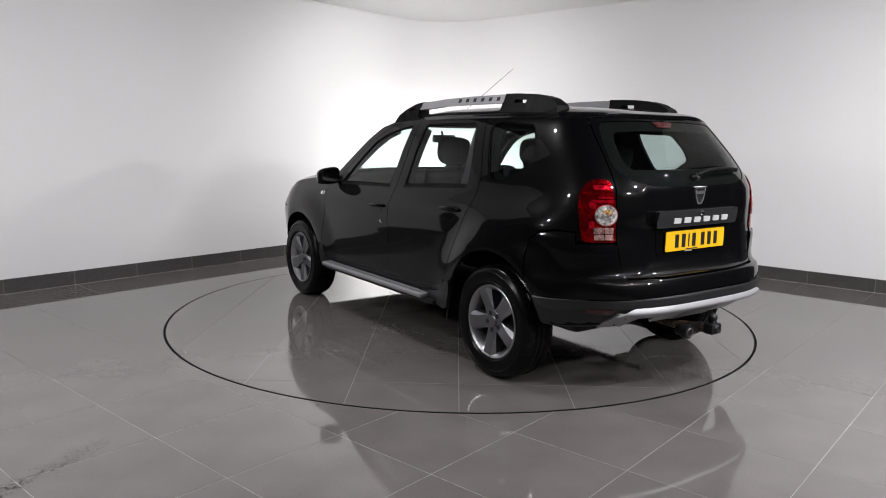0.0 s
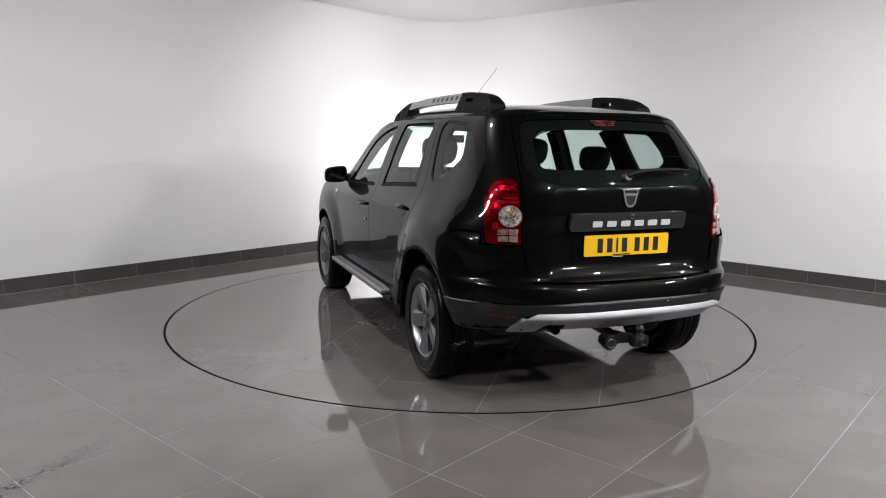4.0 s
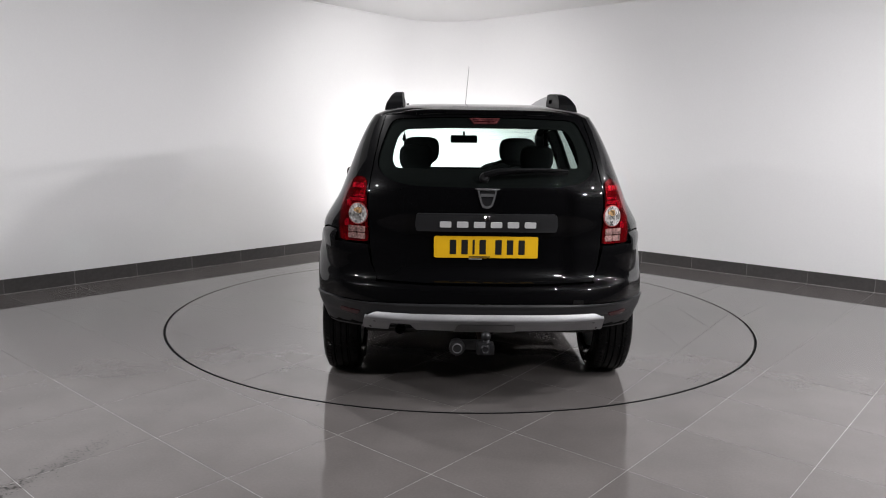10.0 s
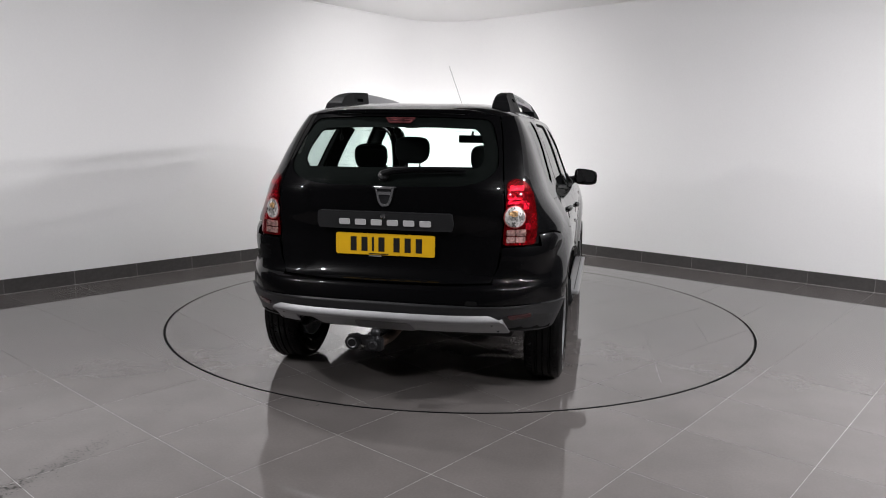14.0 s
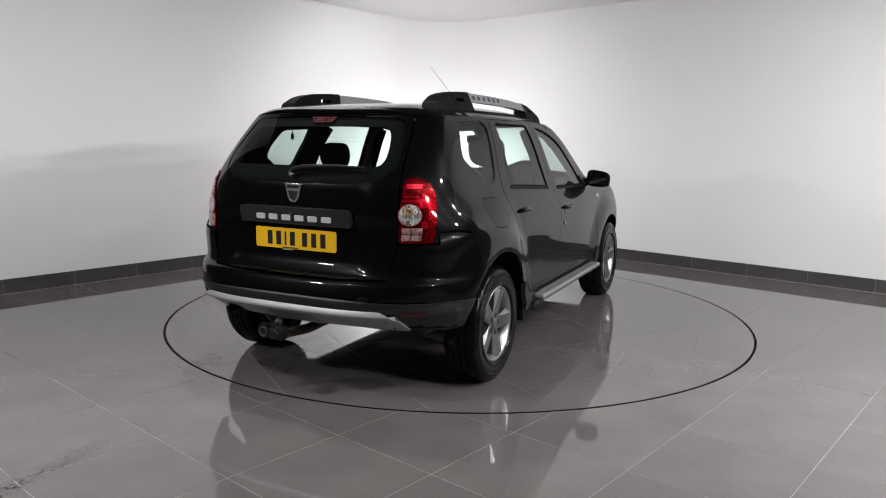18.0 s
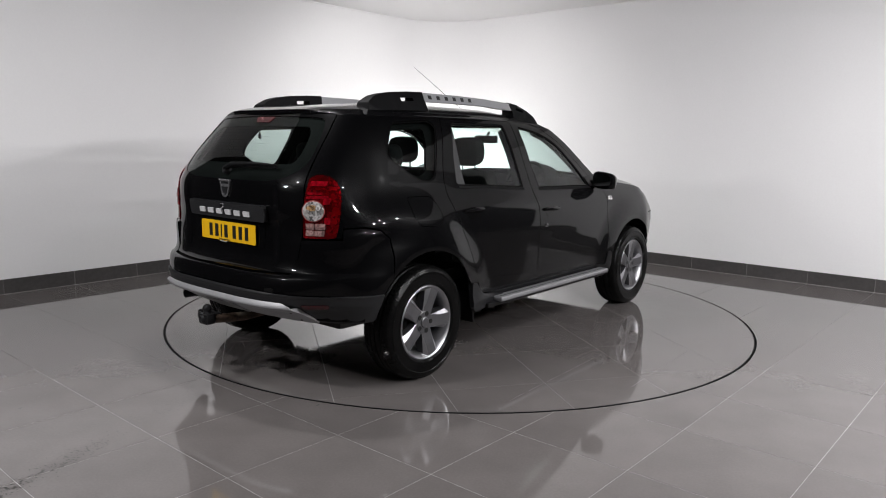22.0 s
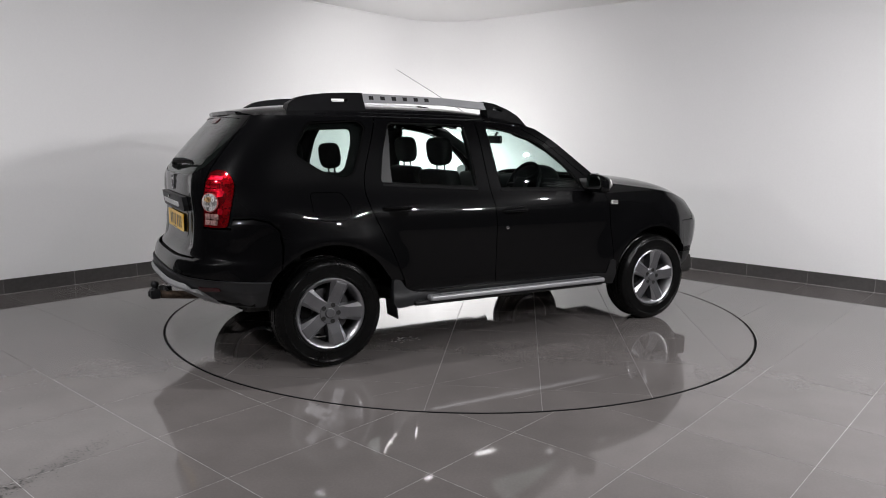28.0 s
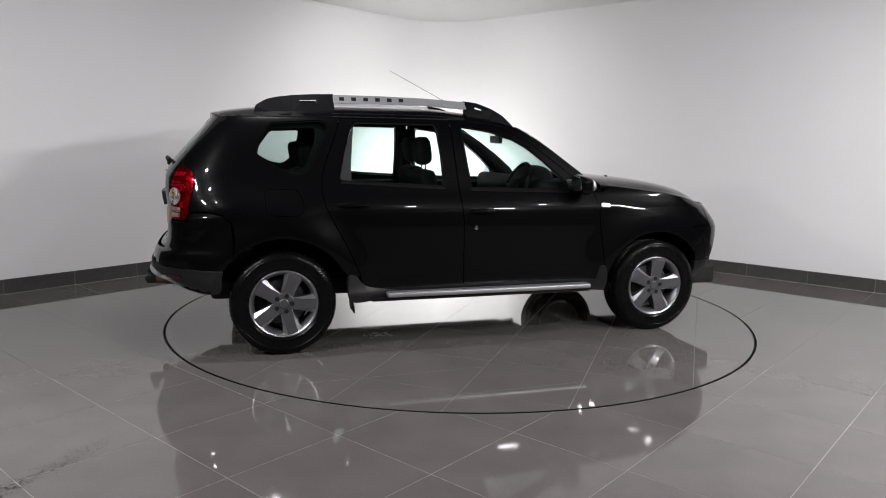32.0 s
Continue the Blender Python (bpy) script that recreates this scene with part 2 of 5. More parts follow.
def rounded(poly, radii, steps=5):
    """A polygon with rounded corners; radii is one number or one for each corner."""
    out, n = [], len(poly)
    for i, q in enumerate(poly):
        r = radii[i] if isinstance(radii, (list, tuple)) else radii
        q, a, b = Vector(q), Vector(poly[i - 1]), Vector(poly[(i + 1) % n])
        r = min(r, 0.45 * (a - q).length, 0.45 * (b - q).length)
        if r < 1e-4:
            out.append(tuple(q))
            continue
        s, e = q + (a - q).normalized() * r, q + (b - q).normalized() * r
        for k in range(steps + 1):
            f = k / steps
            out.append(tuple(s * (1 - f) ** 2 + q * 2 * f * (1 - f) + e * f * f))
    return out


def shrunk(poly, gap):
    """A polygon drawn in by a gap on all sides."""
    if area(poly) < 0:
        poly = poly[::-1]
    out, n = [], len(poly)
    for i, q in enumerate(poly):
        q, a, b = Vector(q), Vector(poly[i - 1]), Vector(poly[(i + 1) % n])
        d1, d2 = (q - a), (b - q)
        if d1.length < 1e-7 or d2.length < 1e-7:
            out.append(tuple(q))
            continue
        n1, n2 = Vector((-d1.y, d1.x)).normalized(), Vector((-d2.y, d2.x)).normalized()
        mid = n1 + n2
        k = max(0.35, mid.length_squared / 2)
        out.append(tuple(q + mid / 2 * gap / k * 1.0))
    return out


def within(poly, x, y):
    """Whether a point lies in a polygon."""
    odd = False
    for i, (bx, by) in enumerate(poly):
        ax, ay = poly[i - 1]
        if (ay > y) != (by > y) and x < ax + (y - ay) / (by - ay) * (bx - ax):
            odd = not odd
    return odd


def sheet(poly, step, put, holes=(), thick=0.0, inward=None, lip=0.0):
    """Meshes a flat polygon, less its holes, in cells and carries each point into space by put(u, v) -> (place, normal).
    Gives verts, faces, normals; thick adds a turned-in rim."""
    us, vs = [q[0] for q in poly], [q[1] for q in poly]
    su, sv = step
    points, edges = [], []
    for line in (poly, *holes):
        ring = []
        for i, q in enumerate(line):
            o = line[i - 1]
            n = max(1, math.ceil(max(abs(q[0] - o[0]) / su, abs(q[1] - o[1]) / sv)))
            ring += [(o[0] + (q[0] - o[0]) * k / n, o[1] + (q[1] - o[1]) * k / n) for k in range(n)]
        first = len(points)
        points += ring
        edges += [(first + k, first + (k + 1) % len(ring)) for k in range(len(ring))]
    rim = list(points)
    nu, nv = math.ceil((max(us) - min(us)) / su), math.ceil((max(vs) - min(vs)) / sv)
    near = {}
    for q in rim:
        near.setdefault((round(q[0] / su), round(q[1] / sv)), []).append(q)
    for a in range(nu + 1):
        for b in range(nv + 1):
            u, v = min(us) + a * su, min(vs) + b * sv
            if not within(poly, u, v) or any(within(h, u, v) for h in holes):
                continue
            i, j = round(u / su), round(v / sv)
            if any(((u - q[0]) / su) ** 2 + ((v - q[1]) / sv) ** 2 < 0.16 for k in (-1, 0, 1) for m in (-1, 0, 1) for q in near.get((i + k, j + m), ())):
                continue
            points.append((u, v))
    got = delaunay_2d_cdt([Vector(q) for q in points], edges, [], 0, 1e-6)
    flat = [tuple(q) for q in got[0]]
    faces = []
    for f in got[2]:
        u, v = sum(flat[i][0] for i in f) / len(f), sum(flat[i][1] for i in f) / len(f)
        if within(poly, u, v) and not any(within(h, u, v) for h in holes):
            faces.append(tuple(f))
    verts, normals = [], []
    for q in flat:
        v, n = put(*q)
        verts.append(v)
        normals.append(n)
    if thick:
        count = {}
        for f in faces:
            for i in range(len(f)):
                a, b = f[i - 1], f[i]
                count[(a, b)] = count.get((a, b), 0) + 1
        for (a, b) in [e for e in count if (e[1], e[0]) not in count]:
            inn = [(-normals[i] if inward is None else inward) * thick for i in (a, b)]
            side = (verts[b] - verts[a]).cross(inn[0])
            if side.length < 1e-12:
                continue
            side = -side.normalized() if inward is None else -side.normalized()
            va, vb, na, nb = verts[a], verts[b], normals[a], normals[b]
            k = len(verts)
            if lip and inward is None:      # a small rounded lip before the rim
                verts += [va, vb, vb + side * lip * 0.8 - nb * lip, va + side * lip * 0.8 - na * lip]
                normals += [na, nb, (nb * 0.1 + side).normalized(), (na * 0.1 + side).normalized()]
                faces.append((k + 1, k, k + 3, k + 2))
                va, vb = verts[-1], verts[-2]
                k = len(verts)
            verts += [va, vb, vb + inn[1], va + inn[0]]
            normals += [side] * 4
            faces.append((k + 1, k, k + 3, k + 2))
    return verts, faces, normals


def curve(*points):
    """A smooth monotone curve through (x, y) points."""
    xs, ys = [q[0] for q in points], [q[1] for q in points]
    d = [(ys[i + 1] - ys[i]) / (xs[i + 1] - xs[i]) for i in range(len(xs) - 1)]
    m = [d[0]] + [0.0 if d[i - 1] * d[i] <= 0 else 2 * d[i - 1] * d[i] / (d[i - 1] + d[i]) for i in range(1, len(d))] + [d[-1]]

    def at(x):
        if x <= xs[0]:
            return ys[0] + m[0] * (x - xs[0]) * 0
        if x >= xs[-1]:
            return ys[-1]
        i = max(k for k in range(len(xs) - 1) if xs[k] <= x)
        h = xs[i + 1] - xs[i]
        t = (x - xs[i]) / h
        return ((1 + 2 * t) * (1 - t) ** 2 * ys[i] + t * (1 - t) ** 2 * h * m[i] + t * t * (3 - 2 * t) * ys[i + 1] + t * t * (t - 1) * h * m[i + 1])
    return at


def smooth(a, b, x):
    t = min(1.0, max(0.0, (x - a) / (b - a)))
    return t * t * (3 - 2 * t)


# ---------------------------------------------------------------- the room
def wall_line():
    """The foot of the two white walls, with the rounded corner between them, as (a, b)."""
    pts = [(WALL_END, WALL_B)]
    ca, cb = WALL_A - CORNER, WALL_B + CORNER
    for k in range(25):
        w = radians(90) * k / 24
        pts.append((ca + CORNER * math.sin(w), cb - CORNER * math.cos(w)))
    pts.append((WALL_A, 3.1))
    return pts


def inside(pts, d):
    """The line moved d metres into the room."""
    out = []
    for i, q in enumerate(pts):
        a, b = Vector(pts[max(i - 1, 0)]), Vector(pts[min(i + 1, len(pts) - 1)])
        t = (b - a).normalized()
        out.append((q[0] - t.y * d, q[1] + t.x * d))
    return out


def strip(name, line_a, line_b, z0, z1, mat, smooth_it=True):
    """A wall of thickness between two foot lines."""
    v, f = [], []
    for q, r in zip(line_a, line_b):
        v += [ab(*q, z0), ab(*q, z1), ab(*r, z1), ab(*r, z0)]
    for i in range(len(line_a) - 1):
        for k in range(4):
            f.append((4 * i + k, 4 * i + (k + 1) % 4, 4 * i + 4 + (k + 1) % 4, 4 * i + 4 + k))
    n = len(v)
    f += [(3, 2, 1, 0), (n - 4, n - 3, n - 2, n - 1)]
    me = mesh_of(name, v, f, mat)
    bm = bmesh.new()
    bm.from_mesh(me)
    bmesh.ops.recalc_face_normals(bm, faces=bm.faces)
    bm.to_mesh(me)
    bm.free()
    if smooth_it:
        me.polygons.foreach_set("use_smooth", [True] * len(me.polygons))
        me.set_sharp_from_angle(angle=radians(30))
    return me


def build_room():
    foot = wall_line()
    k = len(foot) // 2 + 1
    wall = new("wall_white", strip("wall_white", foot, inside(foot, -0.2), -0.1, HEIGHT + 0.3, WHITE_WALL))
    tagged(wall, "white painted studio wall with a rounded corner", "wall", kind="structure")
    # unseen black walls, added so that the car mirrors darkness
    for name, pts in (("wall_north", [(-5.4, WALL_B - 0.2), (WALL_END, WALL_B - 0.2)]), ("wall_south", [(-5.2, WALL_B - 0.2), (-5.2, 5.6)]), ("wall_east", [(-5.4, 5.6), (4.6, 5.6)]),
                      ("wall_return", [(WALL_A + 0.2, 3.1), (WALL_A + 0.2, 5.6)])):
        ob = new(name, strip(name, pts, inside(pts, -0.2), -0.1, HEIGHT + 0.3, DARK_WALL, False))
        tagged(ob, "unseen black wall added to keep reflections dark", "wall", kind="structure")
    cove = new("trim", strip("trim", inside(foot, 0.014), inside(foot, 0.0005), HEIGHT - 0.016, HEIGHT - 0.0005, WHITE_CEIL))
    tagged(cove, "thin white bead between wall and ceiling", "trim", kind="structure")
    # ceiling: white along the walls; the unseen rest is added in black for dark reflections
    for name, areas, mat, label in (("ceiling", ((WALL_END, 3.5, -3.4, -1.15), (1.35, 3.5, -1.15, 3.1)), WHITE_CEIL, "plain white painted studio ceiling"),
                                    ("ceiling_dark", ((-5.4, WALL_END, -3.4, -1.15), (-5.4, 1.35, -1.15, 5.8), (1.35, 5.0, 3.1, 5.8)), DARK_WALL, "unseen black ceiling added to keep reflections dark")):
        bm = bmesh.new()
        for a0, a1, b0, b1 in areas:
            box(bm, (a1 - a0, b1 - b0, 0.12), Matrix.Translation(ab((a0 + a1) / 2, (b0 + b1) / 2, HEIGHT + 0.06)) @ Matrix.Rotation(TURN, 4, "Z"))
        tagged(part(name, bm, mat), label, "ceiling", kind="structure")
    # skirting tiles along the walls, one piece to each floor tile
    base = new("baseboard")
    tagged(base, "dark grey tiled skirting along the white walls", "skirting", kind="structure")
    def along(a0, a1, on_a):
        bm = bmesh.new()
        n = a1 - a0 - 0.0045
        box(bm, (n, 0.012, 0.128), Matrix(), 0.002, 1)
        me = bpy.data.meshes.new("skirting_tile")
        bm.to_mesh(me)
        bm.free()
        me.materials.append(SKIRT)
        ob = piece("skirting_tile", me, base)
        mid = (a0 + a1) / 2
        if on_a:
            ob.matrix_basis = Matrix.Translation(ab(mid, WALL_B + 0.0065, 0.0645)) @ Matrix.Rotation(TURN, 4, "Z")
        else:
            ob.matrix_basis = Matrix.Translation(ab(WALL_A - 0.0065, mid, 0.0645)) @ Matrix.Rotation(TURN + radians(90), 4, "Z")
    for i in range(-8, 5):
        along(0.046 + TILE * i, min(0.046 + TILE * (i + 1), WALL_A - CORNER), True)
    for i in range(-4, 7):
        along(max(0.02 + TILE * i, WALL_B + CORNER), 0.02 + TILE * (i + 1), False)
    # pale grout between and below the skirting tiles
    ob = new("grout_bed", strip("grout_bed", inside(foot, 0.0112), inside(foot, 0.0006), 0.0006, 0.1262, GROUT_WORN))
    ob.parent = base
    ob = new("sealant_line", strip("sealant_line", inside(foot, 0.0175), inside(foot, 0.0130), 0.0, 0.0035, GROUT))
    ob.parent = base
    corner = [q for q in foot[1:-1]]
    ob = new("skirting_tile", strip("skirting_tile", inside(corner, 0.0128), inside(corner, 0.0114), 0.0005, 0.1285, SKIRT))
    ob.parent = base


def tile_mesh(polys, z=0.0, deep=0.008, mat=None):
    """Flat pieces that make one tile, with a rim downwards."""
    bm = bmesh.new()
    index = {}
    for poly in polys:
        vs = []
        for q in poly:
            key = (round(q[0], 5), round(q[1], 5))
            if key not in index:
                index[key] = bm.verts.new((q[0], q[1], z))
            if index[key] not in vs:
                vs.append(index[key])
        if len(vs) >= 3:
            try:
                bm.faces.new(vs)
            except ValueError:
                pass
    bmesh.ops.recalc_face_normals(bm, faces=bm.faces)
    for f in bm.faces:
        if f.normal.z < 0:
            f.normal_flip()
    rim = [e for e in bm.edges if e.is_boundary]
    made = bmesh.ops.extrude_edge_only(bm, edges=rim)
    bmesh.ops.translate(bm, vec=(0, 0, -deep), verts=[v for v in made["geom"] if isinstance(v, bmesh.types.BMVert)])
    bmesh.ops.recalc_face_normals(bm, faces=bm.faces)
    me = bpy.data.meshes.new("floor_tile")
    bm.to_mesh(me)
    bm.free()
    me.materials.append(mat or FLOOR_TILE)
    return me


def square(x0, x1, y0, y1):
    return [(x0, y0), (x1, y0), (x1, y1), (x0, y1)]


def cut_square(poly, x0, x1, y0, y1):
    for axis, at, up in ((0, x0, True), (0, x1, False), (1, y0, True), (1, y1, False)):
        if len(poly) >= 3:
            poly = clip(poly, axis, at, up)
    return poly if len(poly) >= 3 and abs(area(poly)) > 1e-6 else []


def build_floor():
    """Still floor of square tiles with pale joints round the turntable, and the turning disc with tiles of its own."""
    outer = RING + 0.0075
    bm = bmesh.new()
    v0, v1 = [], []
    for k in range(181):
        w = math.tau * k / 180
        v0.append(bm.verts.new((outer * math.cos(w), outer * math.sin(w), -0.0007)))
        v1.append(bm.verts.new((11 * math.cos(w), 11 * math.sin(w), -0.0007)))
    for k in range(180):
        bm.faces.new((v0[k], v1[k], v1[k + 1], v0[k + 1]))
    floor = part("floor", bm, GROUT)
    tagged(floor, "floor of polished grey square tiles with pale joints", "floor", kind="structure")
    bm = bmesh.new()
    box(bm, (22, 22, 0.05), Matrix.Translation((0, 0, -0.06)))
    tagged(part("subfloor", bm, SUBFLOOR), "dark concrete under the tiled floor", "floor", kind="structure")
    turn = Matrix.Rotation(TURN, 4, "Z")
    g = 0.0016
    whole = {}
    for i in range(-9, 6):
        for j in range(-6, 10):
            x0, x1 = 0.046 + TILE * i + g, 0.046 + TILE * (i + 1) - g
            y0, y1 = -(0.02 + TILE * (j + 1)) + g, -(0.02 + TILE * j) - g
            x1, y1 = min(x1, WALL_A), min(y1, -WALL_B)
            if x1 - x0 < 0.03 or y1 - y0 < 0.03:
                continue
            near = math.hypot(max(x0, min(0, x1)), max(y0, min(0, y1)))
            far = max(math.hypot(x, y) for x in (x0, x1) for y in (y0, y1))
            if far <= outer:
                continue
            if near >= outer:
                key = (round(x1 - x0, 3), round(y1 - y0, 3))
                if key not in whole:
                    whole[key] = tile_mesh([square(-(x1 - x0) / 2, (x1 - x0) / 2, -(y1 - y0) / 2, (y1 - y0) / 2)])
                ob = piece("floor_tile", whole[key], floor)
                ob.matrix_basis = turn @ Matrix.Translation(((x0 + x1) / 2, (y0 + y1) / 2, 0))
            else:
                bits = []
                for k in range(360):
                    w, w2 = math.tau * k / 360, math.tau * (k + 1) / 360
                    quad = [(outer * math.cos(w), outer * math.sin(w)), (9 * math.cos(w), 9 * math.sin(w)),
                            (9 * math.cos(w2), 9 * math.sin(w2)), (outer * math.cos(w2), outer * math.sin(w2))]
                    quad = cut_square(quad, x0, x1, y0, y1)
                    if quad:
                        bits.append(quad)
                if bits:
                    ob = piece("floor_tile", tile_mesh(bits), floor)
                    ob.matrix_basis = turn
    # the turning disc
    table = new("turntable")
    tagged(table, "round turntable of grey tiles set flush in the floor", "turntable")
    inner = RING - 0.0075
    bm = bmesh.new()
    bmesh.ops.create_circle(bm, cap_ends=True, radius=inner, segments=180, matrix=Matrix.Translation((0, 0, -0.0007)))
    part("joint_bed", bm, GROUT_WORN, table, "pale grout between the tiles")
    bm = bmesh.new()
    lathe(bm, [(inner + 0.001, -0.03), (inner + 0.001, -0.0005), (inner - 0.003, 0.0003)], sides=180)
    part("edge_trim", bm, STEEL, table, "thin dark metal edge of the disc")
    ring = [((inner - 0.003) * math.cos(math.tau * k / 240), (inner - 0.003) * math.sin(math.tau * k / 240)) for k in range(240)]
    spin = Matrix.Rotation(radians(54.0 - 90.0), 4, "Z")
    size = 0.602
    for i in range(-4, 4):
        for j in range(-4, 4):
            # local x runs across the first set of joints, local y across the other
            x0, x1 = 0.02 + size * i + g, 0.02 + size * (i + 1) - g
            y0, y1 = size * j + g, size * (j + 1) - g
            bit = cut_square(ring, x0, x1, y0, y1)
            if bit and abs(area(bit)) > 2e-4:
                ob = piece("floor_tile", tile_mesh([bit]), table)
                ob.matrix_basis = spin
    return table


def flecks(name, line, spread, count, size, mat, parent, label, seed, z=0.0004):
    """Small uneven flecks strewn along a line on the floor."""
    rnd = random.Random(seed)
    bm = bmesh.new()
    for _ in range(count):
        k = rnd.randrange(len(line) - 1)
        f = rnd.random()
        a, b = Vector((*line[k], 0)), Vector((*line[k + 1], 0))
        c = a.lerp(b, f) + Vector((rnd.gauss(0, spread), rnd.gauss(0, spread), z))
        r, w, n = size * rnd.uniform(0.4, 1.4), rnd.uniform(0, math.tau), rnd.randint(5, 7)
        ring = [bm.verts.new(c + Vector((r * rnd.uniform(0.6, 1.3) * math.cos(w + math.tau * i / n), r * rnd.uniform(0.35, 0.8) * math.sin(w + math.tau * i / n), 0))) for i in range(n)]
        bm.faces.new(ring)
    return tagged(part(name, bm, mat, parent), label, kind="stuff")


def scratch(name, line, wide, mat, parent, label, seed, z=0.0004):
    """A long thin uneven mark along a line on the floor."""
    rnd = random.Random(seed)
    bm = bmesh.new()
    rows = []
    for a, b in zip(line, line[1:]):
        n = max(2, int(math.hypot(b[0] - a[0], b[1] - a[1]) / 0.05))
        for k in range(n):
            rows.append((a[0] + (b[0] - a[0]) * k / n, a[1] + (b[1] - a[1]) * k / n))
    rows.append(line[-1])
    d = (Vector(line[-1]) - Vector(line[0])).normalized()
    side = Vector((-d.y, d.x))
    last = None
    for x, y in rows:
        h = wide * rnd.uniform(0.15, 0.6)
        o = Vector((x, y)) + side * rnd.gauss(0, wide * 0.3)
        now = [bm.verts.new((o.x + side.x * h, o.y + side.y * h, z)), bm.verts.new((o.x - side.x * h, o.y - side.y * h, z))]
        if last and rnd.random() > 0.12:
            bm.faces.new((last[0], last[1], now[1], now[0]))
        last = now
    return part(name, bm, mat, parent, label)


def floor_marks(table):
    """Dirt on the still floor, scuffs on the disc."""
    floor = bpy.data.objects["floor"]
    flecks("dirt_flecks", [(-1.80, -3.22), (-1.72, -3.07), (-1.59, -2.68)], 0.032, 330, 0.0046, FLECK, floor, "dark dirt flecks along a joint", 3)
    flecks("dirt_flecks", [(-1.72, -3.07), (-1.55, -2.45), (-1.42, -2.05)], 0.042, 170, 0.0034, FLECK, floor, "dark dirt flecks", 4)
    flecks("dirt_flecks", [(-2.20, -2.29), (-2.20, -2.288)], 0.003, 3, 0.007, FLECK, floor, "dark speck", 5)
    scratch("ring_tick", [(-0.700, -2.125), (-0.716, -2.170)], 0.012, FLECK, floor, "short dark mark beside the ring", 6)
    flecks("scuff_flecks", [(-0.06, 0.80), (-0.39, 0.71)], 0.045, 110, 0.012, SCUFF, table, "pale scuffed patch", 7)
    flecks("scuff_flecks", [(-0.83, -0.57), (-0.71, -0.59)], 0.03, 50, 0.010, SCUFF, table, "pale smear", 8)
    scratch("pale_scratch", [(-1.474, -1.489), (-0.302, -1.452)], 0.003, SCUFF, table, "long pale scratch", 12)
    scratch("pale_scratch", [(-0.78, -1.878), (0.207, -1.844)], 0.003, SCUFF, table, "long pale scratch", 13)


build_room()
TABLE = build_floor()
floor_marks(TABLE)

# ---------------------------------------------------------------- the car's skin
# The car's own axes: x forwards from the rear axle, y to its left, z up. The turntable's centre lies at PIVOT.
PIVOT = Vector((1.439, 0.047, 0.0))
BASE = 2.658
AXLE = 0.322
XC, LR = -0.10, 0.75        # the rear end is swung round XC; the skin's first coordinate q runs LR metres from the tail's middle to there
XF, LF = 2.75, 0.85         # the same at the nose
QF = XF - XC + LR

tail_x = curve((0.34, -0.66), (0.40, -0.722), (0.46, -0.784), (0.503, -0.818), (0.52, -0.823), (0.58, -0.815), (0.63, -0.80), (0.652, -0.788), (0.672, -0.752), (0.70, -0.734), (0.74, -0.724),
               (0.82, -0.716), (0.92, -0.72), (1.02, -0.733), (1.10, -0.73), (1.16, -0.706), (1.22, -0.665), (1.30, -0.598), (1.38, -0.525),
               (1.46, -0.452), (1.52, -0.402), (1.60, -0.34))
nose_x = curve((0.24, 3.12), (0.32, 3.19), (0.45, 3.29), (0.62, 3.35), (0.74, 3.355), (0.84, 3.325), (0.90, 3.305), (0.97, 3.16), (1.05, 2.99))
side_y = curve((0.30, 0.822), (0.38, 0.842), (0.46, 0.850), (0.56, 0.855), (0.70, 0.861), (0.82, 0.867), (0.90, 0.865), (0.935, 0.857), (0.97, 0.841), (1.02, 0.815),
               (1.06, 0.796), (1.10, 0.780), (1.20, 0.742), (1.34, 0.690), (1.45, 0.638), (1.50, 0.604), (1.54, 0.55), (1.58, 0.47))
taper = curve((-0.1, 0.985), (0.5, 1.0), (1.6, 1.0), (2.4, 0.985), (2.75, 0.975))
roundness = curve((0.4, 3.1), (0.52, 3.2), (0.64, 3.5), (0.80, 3.65), (0.90, 3.3), (1.15, 3.7), (1.5, 3.9))


def flare(x, z):
    """The bulge of the wheel arches."""
    out = 0.0
    for wx, start, reach, amount in ((0.0, 0.44, 0.66, 0.052), (BASE, 0.42, 0.68, 0.034)):
        r = math.hypot(x - wx, z - AXLE)
        ahead = 1 - smooth(0.22, 0.45, x - wx) if wx else 1 - 0.45 * smooth(0.20, 0.45, x)
        out = max(out, ahead * amount * (1 - smooth(start, reach, r)) * (1 - smooth(0.84, 1.02, z)))
    # the hip over the rear wheel
    hip = 0.020 * smooth(0.80, 0.92, z) * (1 - smooth(0.93, 1.13, z))
    return out + hip * smooth(-0.56, -0.32, x) * (1 - smooth(0.02, 0.42, x))


def width(x, z):
    return side_y(z) * taper(x) * (1 - 0.035 * smooth(1.2, 2.2, x) * smooth(1.0, 1.1, z))


